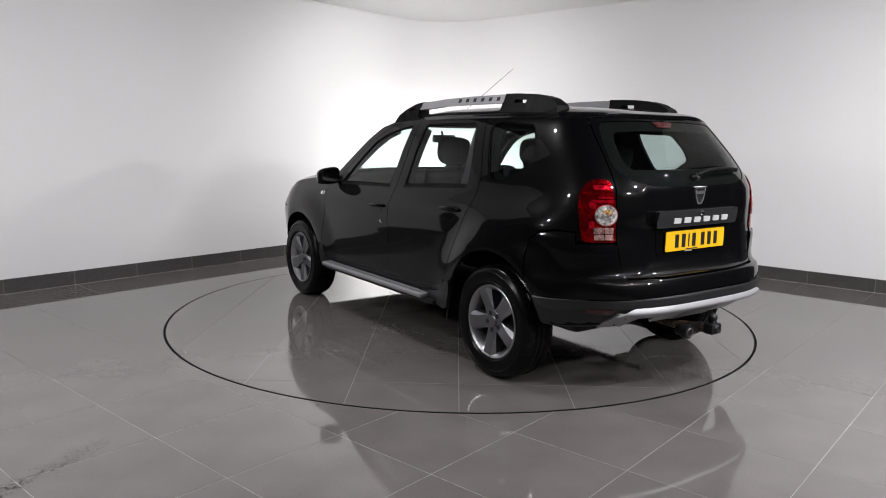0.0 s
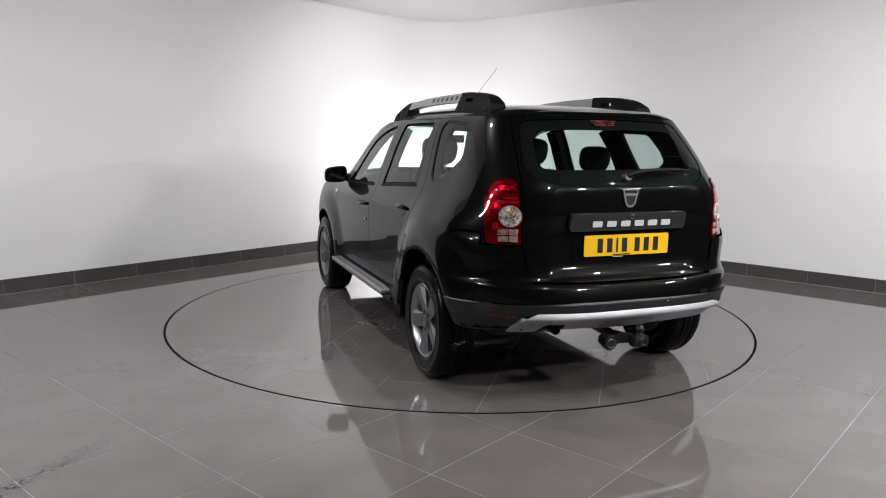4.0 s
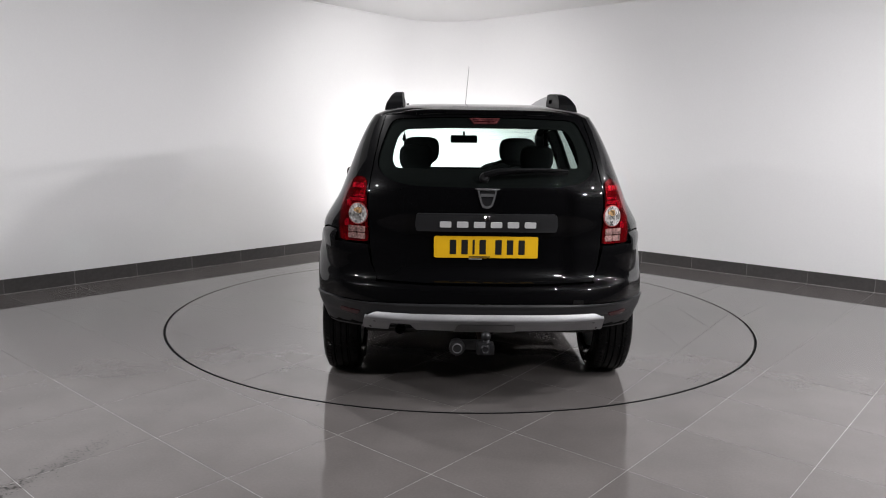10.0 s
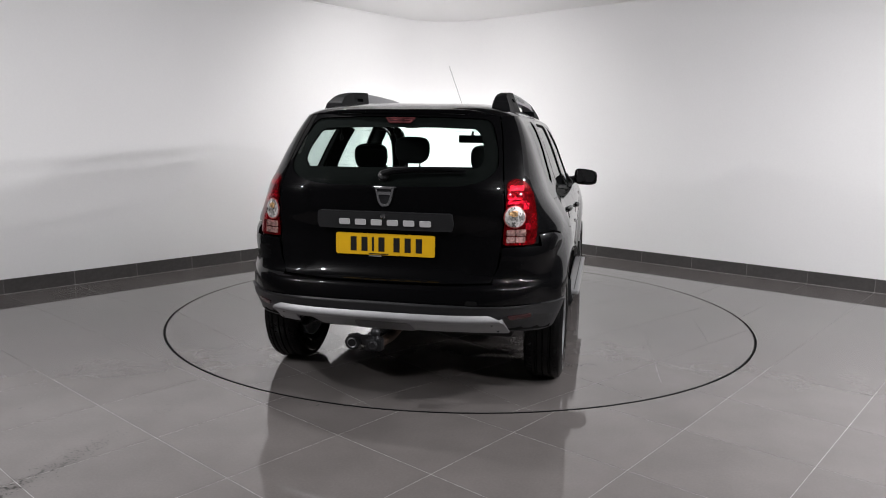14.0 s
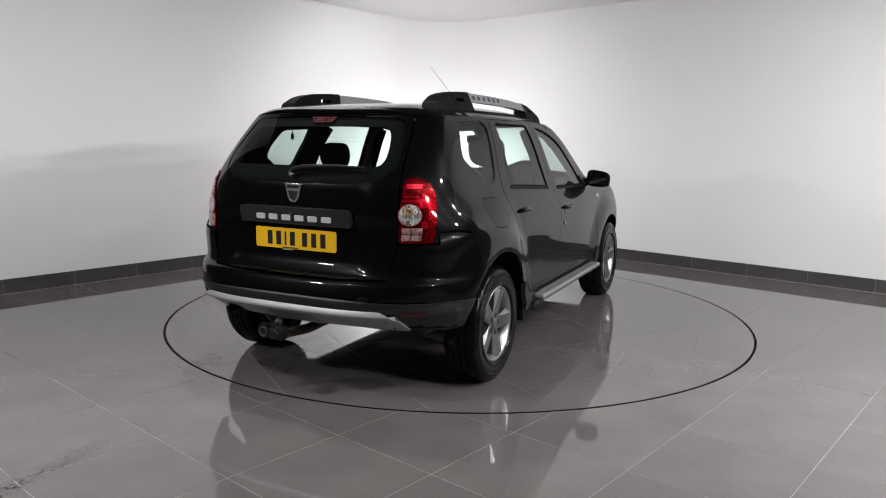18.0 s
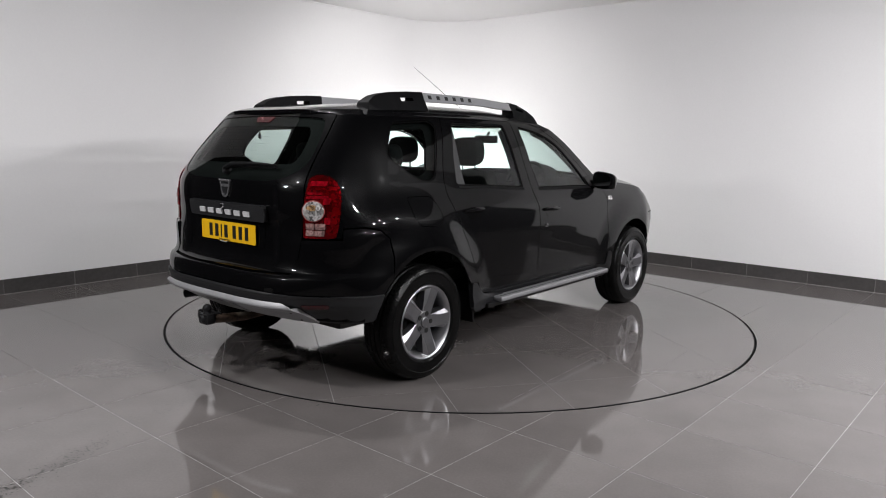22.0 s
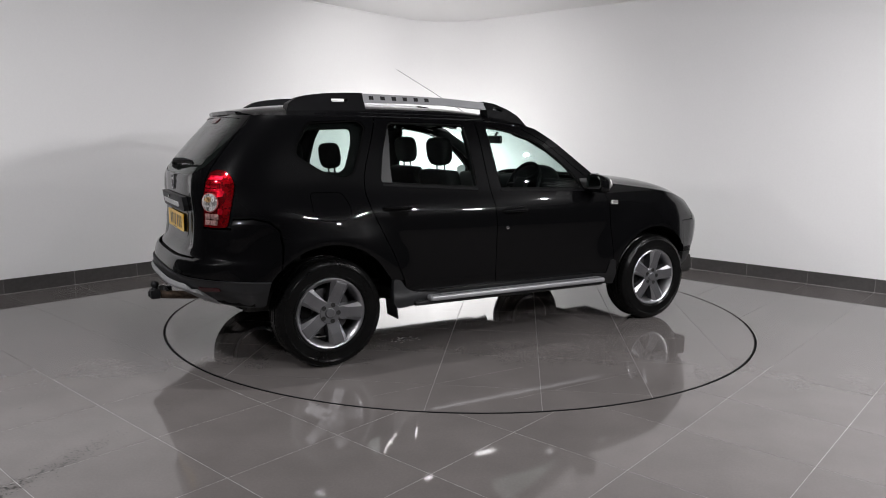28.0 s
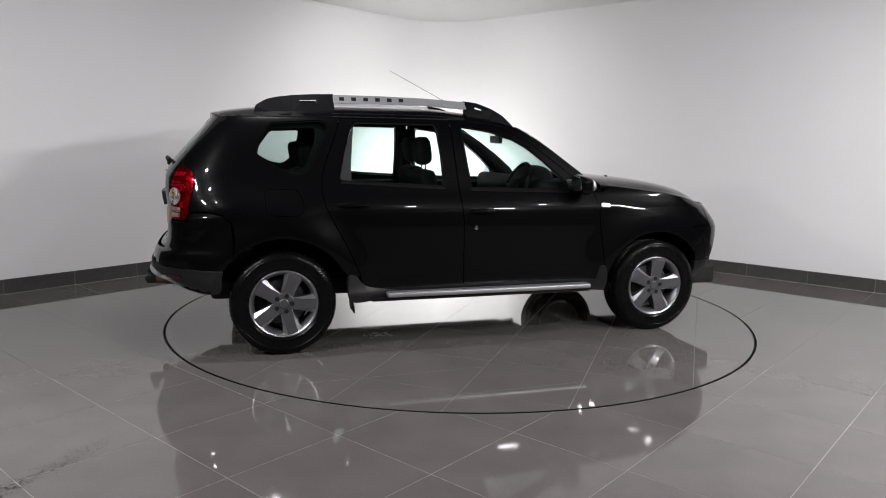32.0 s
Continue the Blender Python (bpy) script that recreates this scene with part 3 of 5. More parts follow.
def skin(q, z):
    s, q = (-1.0 if q < 0 else 1.0), abs(q)
    if q <= LR:
        w = q / LR * math.pi / 2
        n = roundness(z)
        r = ((max(0.0, math.cos(w)) / (XC - tail_x(z))) ** n + (math.sin(w) / width(XC, z)) ** n) ** (-1 / n)
        x, y = XC - r * math.cos(w), r * math.sin(w)
        # the middle of the tailgate lies a little deeper than its sides
        x += 0.014 * (1 - smooth(0.395, 0.45, y)) * smooth(0.675, 0.74, z) * (1 - smooth(1.08, 1.17, z))
    elif q <= QF:
        x = XC + q - LR
        y = width(x, z)
    else:
        w = min(1.0, (q - QF) / LF) * math.pi / 2
        n = 4.2 - 1.7 * smooth(0.70, 0.95, z)
        r = ((math.sin(w) / (nose_x(z) - XF)) ** n + (max(0.0, math.cos(w)) / width(XF, z)) ** n) ** (-1 / n)
        x, y = XF + r * math.sin(w), r * math.cos(w)
    if y > 0.3:
        y += flare(x, z) * smooth(0.3, 0.6, y)
    return Vector((x, s * y, z))


def on_skin(lift=0.0):
    def put(q, z):
        e = 0.004
        du, dv = skin(q + e, z) - skin(q - e, z), skin(q, z + e) - skin(q, z - e)
        n = du.cross(dv).normalized()
        v = skin(q, z)
        if n.dot(v - Vector((1.2, 0, 0.9))) < 0:
            n = -n
        return v + n * lift, n
    return put


def off_skin(*lifts):
    """Like on_skin, with a lift that follows the height, as (z, lift) in straight steps."""
    hs, ls = [h for h, _ in lifts], [v for _, v in lifts]
    base = on_skin()

    def at(q, z):
        v, n = base(q, z)
        return v + n * float(np.interp(z, hs, ls)), n

    def put(q, z):
        e = 0.004
        v, n0 = at(q, z)
        n = (at(q + e, z)[0] - at(q - e, z)[0]).cross(at(q, z + e)[0] - at(q, z - e)[0]).normalized()
        return v, (n if n.dot(n0) > 0 else -n)
    return put


def q_at(value, z, axis):
    """The skin's first coordinate where x (axis 0) or y (axis 1, at the tail) has a value."""
    if axis == 0 and value >= XC:
        if value <= XF:
            return value - XC + LR
        lo, hi = QF, QF + LF
    else:
        lo, hi = 0.0, LR
    for _ in range(32):
        mid = (lo + hi) / 2
        if (skin(mid, z)[axis] < value):
            lo = mid
        else:
            hi = mid
    return (lo + hi) / 2


def qx(pts):
    return [(q_at(x, z, 0), z) for x, z in pts]


def qy(pts):
    return [(math.copysign(q_at(abs(y), z, 1), y), z) for y, z in pts]


def fine(pts, step=0.05):
    """A line with points added."""
    out = []
    for a, b in zip(pts, pts[1:]):
        n = max(1, round(math.hypot(b[0] - a[0], b[1] - a[1]) / step))
        out += [(a[0] + (b[0] - a[0]) * k / n, a[1] + (b[1] - a[1]) * k / n) for k in range(n)]
    return out + [pts[-1]]


def arc(cx, cz, r, a0, a1, n=16):
    return [(cx + r * math.cos(radians(a0 + (a1 - a0) * k / n)), cz + r * math.sin(radians(a0 + (a1 - a0) * k / n))) for k in range(n + 1)]


def flip(poly):
    return [(-q, z) for q, z in poly][::-1]


# ---------------------------------------------------------------- the car
CAR = new("car")
tagged(CAR, "black five door off-road estate car with silver roof bars", "car")
SHIFT = Matrix.Translation(-PIVOT)


def car_part(name, bm, mat, parent=None, label="", smooth=False):
    ob = part(name, bm, mat, parent or CAR, label, smooth)
    if parent is None:
        ob.matrix_basis = SHIFT
    return ob


def car_sheet(name, poly, mat, put, parent=None, label="", step=(0.035, 0.035), holes=(), thick=0.012, inward=None):
    v, f, n = sheet(poly, step, put, holes, thick, inward, 0.005 if mat is PAINT else 0.0)
    turned = []
    for g in f:
        a, b, c = v[g[0]], v[g[len(g) // 3]], v[g[2 * len(g) // 3]]
        turned.append(g if (b - a).cross(c - a).dot(n[g[0]]) >= 0 else g[::-1])
    f = turned
    me = mesh_of(name, v, f, mat, True, n)
    ob = piece(name, me, parent or CAR, label)
    if parent is None:
        ob.matrix_basis = SHIFT
    return ob


def slab(name, poly, y0, y1, mat, parent=None, label="", holes=(), step=(0.2, 0.2), plane="xz", origin=(0, 0, 0)):
    """A flat polygon with depth: in x and z between two y, or in y and z between two x."""
    o = Vector(origin)

    def put_at(d):
        def put(u, v):
            s = 1.0 if d == max(y0, y1) else -1.0
            return (o + Vector((u, d, v)), Vector((0, s, 0))) if plane == "xz" else (o + Vector((d, u, v)), Vector((s, 0, 0)))
        return put
    v, f, n = sheet(poly, step, put_at(y0), holes, abs(y1 - y0), Vector((0, y1 - y0, 0)).normalized() if plane == "xz" else Vector((y1 - y0, 0, 0)).normalized())
    v2, f2, n2 = sheet(poly, step, put_at(y1), holes)
    k = len(v)
    me = mesh_of(name, v + v2, f + [tuple(i + k for i in g) for g in f2], mat)
    bm = bmesh.new()
    bm.from_mesh(me)
    bpy.data.meshes.remove(me)
    bmesh.ops.remove_doubles(bm, verts=bm.verts, dist=0.0002)
    bmesh.ops.recalc_face_normals(bm, faces=bm.faces)
    return car_part(name, bm, mat, parent, label)


# seams, as (x, z) or (y, z)
TAIL_SEAM = [(0.545, 0.672), (0.572, 0.75), (0.585, 0.855), (0.592, 0.97), (0.594, 1.07), (0.582, 1.17), (0.566, 1.28), (0.545, 1.40), (0.520, 1.497)]
DOOR_REAR = [(0.50, 0.405), (0.49, 0.49), (0.415, 0.66), (0.335, 0.81), (0.272, 0.94), (0.252, 1.04), (0.260, 1.13), (0.288, 1.22), (0.345, 1.36), (0.398, 1.497)]
DOOR_MID = [(1.19, 0.40), (1.185, 0.80), (1.165, 1.00), (1.155, 1.20), (1.145, 1.40), (1.14, 1.497)]
DOOR_FRONT = [(2.205, 0.405), (2.235, 0.50), (2.215, 0.66), (2.195, 0.80), (2.185, 0.92), (2.15, 1.02)]
FRAME_TOP = [(2.15, 1.02), (2.03, 1.115), (1.86, 1.245), (1.70, 1.36), (1.52, 1.448), (1.36, 1.488), (1.14, 1.497)]
PILLAR = [(2.235, 1.02), (2.13, 1.115), (1.985, 1.225), (1.80, 1.36), (1.645, 1.452), (1.50, 1.49)]

WIN_FRONT = rounded(qx([(1.250, 1.046), (1.972, 1.030), (1.962, 1.080), (1.905, 1.146), (1.808, 1.232), (1.66, 1.346), (1.55, 1.394), (1.43, 1.430), (1.32, 1.450), (1.208, 1.462)]),
                    [0.02, 0.03, 0.04, 0.05, 0.05, 0.05, 0.05, 0.05, 0.05, 0.03])
WIN_REAR = rounded(qx([(0.364, 1.098), (1.066, 1.056), (1.062, 1.28), (1.042, 1.472), (0.482, 1.476), (0.410, 1.29)]), [0.04, 0.02, 0.1, 0.035, 0.035, 0.1])
WIN_QUARTER = rounded(qx([(-0.165, 1.258), (-0.142, 1.34), (-0.062, 1.462), (0.275, 1.484), (0.325, 1.445), (0.257, 1.278), (0.205, 1.160), (0.150, 1.125), (0.078, 1.130), (-0.021, 1.172)]),
                      [0.05, 0.06, 0.05, 0.03, 0.04, 0.06, 0.05, 0.03, 0.05, 0.06])
FUEL_FLAP = rounded(qx([(-0.100, 1.052), (0.100, 1.048), (0.136, 0.972), (0.134, 0.912), (0.085, 0.882), (-0.065, 0.889), (-0.102, 0.93)]), 0.03)

ARCH_REAR = arc(0.0, AXLE, 0.425, 146, 26, 26)
ARCH_FRONT = arc(BASE, AXLE, 0.405, 168, 32, 26)


def side_panels(s):
    """The painted panels, doors and panes of one side; s is 1 for its left and -1 for its right."""
    def side(poly):
        return poly if s > 0 else flip(poly)
    right = s < 0
    # rear quarter
    seam = fine(TAIL_SEAM[2:], 0.06)
    low = [(-0.542, 0.857), (-0.535, 0.908), (-0.445, 0.914), (-0.36, 0.897), (-0.30, 0.848), (-0.288, 0.75), (-0.298, 0.625)]
    poly = (qy(seam)[::-1] + qx(low) + qx([q for q in ARCH_REAR if q[0] > -0.295])[:-1] + qx(fine([(0.40, 0.50)] + DOOR_REAR[1:], 0.06)) + qx(fine([(0.398, 1.503), (-0.25, 1.50)], 0.1)))
    # the lamp takes the corner of the panel
    holes = [side(WIN_QUARTER)] + ([side(FUEL_FLAP)] if right else [])
    quarter = car_sheet("quarter_panel", shrunk(side(poly), 0.0050), PAINT, on_skin(), holes=holes, step=(0.03, 0.03))
    inner = shrunk(side(WIN_QUARTER), 0.022)
    pane = car_sheet("quarter_window", shrunk(side(WIN_QUARTER), 0.018), GLASS, on_skin(-0.006), thick=0.0, label="fixed tinted rear quarter window")
    car_sheet("window_border", shrunk(side(WIN_QUARTER), 0.002), GLOSS_BLACK, on_skin(-0.003), pane, "glossy black border of the pane", holes=[inner], thick=0.004)
    clear = rounded(qx([(-0.138, 1.258), (-0.120, 1.34), (-0.050, 1.435), (0.235, 1.448), (0.225, 1.36), (0.165, 1.205), (0.105, 1.165), (0.015, 1.180)]), 0.03)
    lining = qy([(0.53, 1.03), (0.53, 1.17), (0.49, 1.40), (0.46, 1.48)])[::-1] + qx([(-0.3, 0.95), (0.30, 0.95), (0.28, 1.05), (0.30, 1.20), (0.355, 1.36), (0.40, 1.49), (-0.2, 1.49)])
    car_sheet("pillar_lining", side(lining), LINER, on_skin(-0.03), quarter, "dark inner lining of the pillar", holes=[side(clear)], thick=0.02)
    if right:
        car_sheet("fuel_flap", shrunk(side(FUEL_FLAP), 0.006), PAINT, on_skin(), quarter)
    # doors
    rear = qx(fine(DOOR_REAR, 0.06)) + qx(fine(DOOR_MID, 0.08))[::-1]
    front = qx(fine(DOOR_MID, 0.08))[:-1] + qx(fine(FRAME_TOP, 0.06))[::-1][:-1] + qx(fine(DOOR_FRONT, 0.06))[::-1]
    for name, outline, win, hx, hz in (("rear_door", rear, WIN_REAR, 0.448, 0.934), ("front_door", front, WIN_FRONT, 1.325, 0.888)):
        door = car_sheet(name, shrunk(side(outline), 0.0055), PAINT, on_skin(), holes=[side(win)], step=(0.03, 0.03))
        # rubber and frame round the pane
        inner = shrunk(side(win), 0.019)
        car_sheet("window_seal", shrunk(side(win), 0.0015), LINER, on_skin(-0.003), door, "black rubber window seal", holes=[inner], thick=0.01)
        pane = car_sheet("window_pane", shrunk(side(win), 0.014), GLASS, on_skin(-0.008), door, "green tinted side window", thick=0.0)
        if name == "rear_door":
            tri = qx([(0.370, 1.104), (0.448, 1.098), (0.450, 1.20), (0.478, 1.43), (0.468, 1.43), (0.412, 1.29)])
            car_sheet("window_divider", shrunk(side(tri), 0.004), PLASTIC, on_skin(-0.002), door, "charcoal plastic corner trim", thick=0.008)
        car_sheet("door_lining", clip(shrunk(side(outline), 0.02), 1, 1.045, False), TRIM_GREY, on_skin(-0.05), door, "dark grey door lining", thick=0.04)
        # seal along the waist line
        waist = [(0.380, 1.080), (1.066, 1.040), (1.066, 1.054), (0.380, 1.094)] if name == "rear_door" else [(1.245, 1.030), (1.978, 1.012), (1.976, 1.027), (1.245, 1.045)]
        car_sheet("waist_seal", side(qx(waist)), RAIL, on_skin(0.003), door, "charcoal seal under the window", thick=0.006)
        # handle: a cup and a bar before it
        cup = rounded(qx([(hx - 0.055, hz - 0.042), (hx + 0.060, hz - 0.045), (hx + 0.085, hz + 0.03), (hx - 0.085, hz + 0.03)]), 0.035)
        car_sheet("handle_cup", side(cup), GLOSS_BLACK, on_skin(0.0015), door, "black recess behind the handle", thick=0.002)
        bm = bmesh.new()
        bar = []
        for k in range(11):
            f = k / 10
            v, n = on_skin(0.003 + 0.014 * math.sin(math.pi * f) ** 0.5)(s * (q_at(hx - 0.095 + 0.19 * f, hz, 0)), hz + 0.012)
            bar.append(v)
        tube(bm, bar, [0.011 + 0.004 * math.sin(math.pi * k / 10) for k in range(11)], 10)
        car_part("door_handle", bm, PAINT, door, "glossy black pull handle", True)
        if name == "front_door":
            v, n = on_skin(0.0)(s * q_at(1.268, 0.787, 0), 0.787)
            bm = bmesh.new()
            m = Matrix.Translation(v) @ n.to_track_quat("Z", "Y").to_matrix().to_4x4()
            lathe(bm, [(0.0005, 0.008), (0.008, 0.008), (0.0125, 0.006), (0.0145, 0.001)], m, 20)
            car_part("door_lock", bm, CHROME, door, "round chrome key lock", True)
    # thick inner linings of the pillars beside the doors
    for pillar in ([(1.085, 1.05), (1.235, 1.05), (1.195, 1.46), (1.060, 1.46)], [(0.265, 1.16), (0.385, 1.13), (0.415, 1.29), (0.470, 1.46), (0.355, 1.46), (0.300, 1.29)]):
        car_sheet("pillar_trim", side(rounded(qx(pillar), 0.01)), LINER, on_skin(-0.018), label="dark inner lining of the door pillar", thick=0.05, step=(0.08, 0.08))
    # A-pillar and its thick inner lining
    bm = bmesh.new()
    tube(bm, [on_skin(-0.055)(s * q_at(x, z, 0), z)[0] for x, z in ((2.17, 1.04), (2.08, 1.115), (1.94, 1.225), (1.77, 1.345), (1.62, 1.425), (1.50, 1.455))], [0.045, 0.044, 0.042, 0.040, 0.036, 0.03], 12)
    car_part("windscreen_pillar_lining", bm, TRIM_GREY, None, "dark grey inner lining of the windscreen pillar", True)
    poly = qx(fine(FRAME_TOP, 0.06)) + qx(fine(PILLAR[::-1], 0.06))
    car_sheet("windscreen_pillar", shrunk(side(poly), 0.002), PAINT, on_skin(), thick=0.03)
    # front wing
    top = [(2.235, 1.02), (2.30, 1.056), (2.5, 1.033), (2.75, 1.0), (2.95, 0.958), (3.06, 0.925)]
    poly = (qx(fine(DOOR_FRONT, 0.06)) + qx(fine(top, 0.06)) + qx(fine([(3.11, 0.86), (3.12, 0.762), (2.965, 0.760), (2.985, 0.66), (3.005, 0.56)], 0.06)) + qx(ARCH_FRONT)[::-1][1:-1] + qx([(2.255, 0.42)]))
    wing = car_sheet("front_wing", shrunk(side(poly), 0.0045), PAINT, on_skin(), step=(0.03, 0.03))
    lamp = rounded(qx([(2.198, 0.912), (2.266, 0.910), (2.268, 0.938), (2.202, 0.942)]), 0.013)
    car_sheet("side_indicator", side(lamp), CLEAR_LENS, on_skin(0.006), wing, "clear oval side indicator", thick=0.008)
    # plastic behind the rear arch, sill and step
    poly = rounded(qx([(0.405, 0.505), (0.455, 0.50), (0.485, 0.452), (0.53, 0.420), (0.64, 0.402), (0.76, 0.390), (0.76, 0.345), (0.44, 0.325), (0.40, 0.36)]), 0.02)
    car_sheet("arch_trim", side(poly), PLASTIC, off_skin((0.33, 0.030), (0.38, 0.030), (0.43, 0.012), (0.50, 0.008)), label="charcoal plastic trim behind the rear wheel arch", thick=0.03)
    poly = rounded(qx([(2.06, 0.335), (2.245, 0.315), (2.262, 0.40), (2.245, 0.50), (2.20, 0.50), (2.17, 0.40), (2.06, 0.395)]), 0.015)
    car_sheet("arch_trim", side(poly), BLACK, on_skin(0.008), label="charcoal plastic trim before the sill", thick=0.03)
    poly = qx(fine([(0.45, 0.325), (2.23, 0.318)], 0.2)) + qx(fine([(2.23, 0.402), (0.50, 0.402)], 0.2))
    car_sheet("sill", side(poly), BLACK, on_skin(-0.002), label="black sill under the doors", thick=0.05, step=(0.2, 0.03))
    # side step: a flat silver board on a dark bar
    bm = bmesh.new()
    box(bm, (1.45, 0.084, 0.032), Matrix.Translation((1.380, s * 0.890, 0.366)), 0.012, 3)
    step = car_part("side_step", bm, SILVER, None, "long satin silver side step", True)
    bm = bmesh.new()
    box(bm, (1.56, 0.07, 0.030), Matrix.Translation((1.335, s * 0.866, 0.337)), 0.012, 2)
    car_part("step_bar", bm, BLACK, step, "black bar under the step", True)
    bm = bmesh.new()
    box(bm, (1.41, 0.005, 0.004), Matrix.Translation((1.380, s * 0.900, 0.382)), 0.0015, 1)
    car_part("tread_strip", bm, PLASTIC, step, "dark tread strip", True)
    # mud flap
    bm = bmesh.new()
    box(bm, (0.012, 0.15, 0.20), Matrix.Translation((0.432, s * 0.795, 0.345)) @ Matrix.Rotation(radians(-8), 4, "Y"), 0.004, 1)
    car_part("mud_flap", bm, BLACK, None, "black rubber mud flap")
    # door mirror: a housing that is rounded forwards and outwards, open at the back round the glass
    bm = bmesh.new()
    box(bm, (1, 1, 1), Matrix(), 0.0)
    bmesh.ops.subdivide_edges(bm, edges=bm.edges[:], cuts=7, use_grid_fill=True)
    for v in bm.verts:
        c = v.co * 2
        k = (abs(c.x) ** 4 + abs(c.y) ** 4 + abs(c.z) ** 4) ** 0.25
        c = c / max(k, 1e-6)
        ahead = (c.x + 1) / 2
        out = (c.y + 1) / 2
        v.co = Vector((2.038 + 0.066 * c.x - 0.030 * out * ahead, s * (0.912 + 0.096 * c.y * (1 - 0.20 * ahead ** 2)),
                       1.082 + 0.071 * c.z * (1 - 0.10 * ahead) * (1 - 0.16 * out ** 2) - 0.012 * out - 0.012 * ahead))
    mirror = car_part("door_mirror", bm, PAINT, None, "black door mirror", True)
    oval = rounded([(s * 0.838, 1.028), (s * 0.975, 1.036), (s * 0.990, 1.075), (s * 0.965, 1.122), (s * 0.838, 1.138)], 0.03)
    slab("mirror_pane", oval, 1.968, 1.974, MIRROR, mirror, "mirror glass", plane="yz")
    bm = bmesh.new()
    tube(bm, [(2.06, s * 0.775, 1.035), (2.05, s * 0.815, 1.048), (2.045, s * 0.86, 1.062)], [0.040, 0.032, 0.034], 10)
    car_part("mirror_arm", bm, BLACK, mirror, "black mirror arm", True)
    bm = bmesh.new()
    bmesh.ops.create_uvsphere(bm, u_segments=14, v_segments=10, radius=1.0, matrix=Matrix.Translation((2.070, s * 0.952, 1.074)) @ Matrix.Rotation(radians(-14), 4, "Y") @ Matrix.Diagonal((0.024, 0.036, 0.040, 1)))
    car_part("mirror_indicator", bm, CLEAR_LENS, mirror, "clear indicator on the mirror", True)
    # triangular cover between the mirror and the pillar
    sail = rounded(qx([(1.975, 1.030), (2.150, 1.022), (2.055, 1.098), (1.965, 1.100)]), 0.012)
    car_sheet("mirror_cover", side(sail), BLACK, on_skin(0.006), mirror, "black triangular cover at the mirror", thick=0.012)


def tail():
    """Tailgate, rear glass, bumper, lamps and all that is on the back."""
    edge = fine(TAIL_SEAM, 0.05)
    bottom = fine([(-0.545, 0.672), (-0.3, 0.664), (0.0, 0.662), (0.3, 0.664), (0.545, 0.672)], 0.08)
    top = fine([(0.520, 1.497), (0.2, 1.505), (-0.2, 1.505), (-0.520, 1.497)], 0.08)
    poly = qy(bottom)[:-1] + qy(edge)[:-1] + qy(top)[:-1] + qy([(-y, z) for y, z in edge])[::-1][:-1]
    pane = [(-0.458, 1.234), (-0.2, 1.232), (0.2, 1.230), (0.455, 1.230), (0.476, 1.27), (0.470, 1.32), (0.450, 1.39), (0.415, 1.428),
            (0.2, 1.436), (-0.2, 1.438), (-0.415, 1.432), (-0.450, 1.39), (-0.470, 1.32), (-0.476, 1.27)]
    clear = rounded(qy(pane), 0.018, 3)
    pane = [(-0.36, 1.141), (-0.18, 1.138), (0.0, 1.137), (0.18, 1.138), (0.36, 1.141), (0.47, 1.162), (0.532, 1.205), (0.552, 1.25), (0.542, 1.31), (0.515, 1.40), (0.482, 1.478),
            (0.2, 1.488), (-0.2, 1.488), (-0.482, 1.478), (-0.515, 1.40), (-0.542, 1.31), (-0.552, 1.25), (-0.532, 1.205), (-0.47, 1.162)]
    pane = rounded(qy(pane), 0.04, 3)
    gate = car_sheet("tailgate", shrunk(poly, 0.003), PAINT, on_skin(), holes=[pane], step=(0.03, 0.03))
    car_sheet("rear_window", shrunk(pane, 0.002), REAR_GLASS, on_skin(-0.003), gate, "green tinted heated rear window", thick=0.0)
    car_sheet("window_border", shrunk(pane, 0.003), LINER, on_skin(-0.007), gate, "black border of the rear window", holes=[clear], thick=0.004)
    # fine heating wires
    bm = bmesh.new()
    for k in range(11):
        z = 1.240 + 0.0195 * k
        half = 0.46
        if z > 1.38:
            half = 0.43
        tube(bm, [on_skin(-0.006)(q, z)[0] for q, z in qy([(half - 2 * half * i / 12, z) for i in range(13)])], 0.0003, 4, False)
    car_part("heating_wires", bm, WIRE, gate, "thin heating wires on the rear window")
    # handle bar with six raised marks
    garnish = rounded(qy([(-0.345, 0.922), (0.345, 0.922), (0.352, 0.955), (0.345, 1.010), (-0.345, 1.010), (-0.352, 0.955)]), [0.008, 0.008, 0.01, 0.010, 0.010, 0.01])
    bar = car_sheet("handle_bar", garnish, PLASTIC, on_skin(0.028), gate, "charcoal plastic handle bar", thick=0.03)
    for k in range(6):
        y = 0.203 - 0.0835 * k
        mark = rounded(qy([(y - 0.028, 0.947), (y + 0.028, 0.947), (y + 0.028, 0.976), (y - 0.028, 0.976)]), 0.005)
        car_sheet("raised_mark", mark, MARK, on_skin(0.034), bar, "satin silver raised mark", thick=0.008)
    bm = bmesh.new()
    lathe(bm, [(0.0005, 0.012), (0.010, 0.012), (0.0135, 0.009), (0.015, 0.0)], Matrix.Translation((tail_x(0.985) - 0.012, 0, 0.990)) @ Matrix.Rotation(radians(-90), 4, "Y"), 20)
    car_part("tailgate_lock", bm, CHROME, bar, "round chrome lock", True)
    # recess panel and number plate
    recess = rounded(qy([(-0.315, 0.762), (0.315, 0.762), (0.33, 0.925), (-0.33, 0.925)]), 0.03)
    car_sheet("plate_recess", recess, PAINT, on_skin(0.002), gate, "glossy black plate surround", thick=0.003)
    x = tail_x(0.84) + 0.004
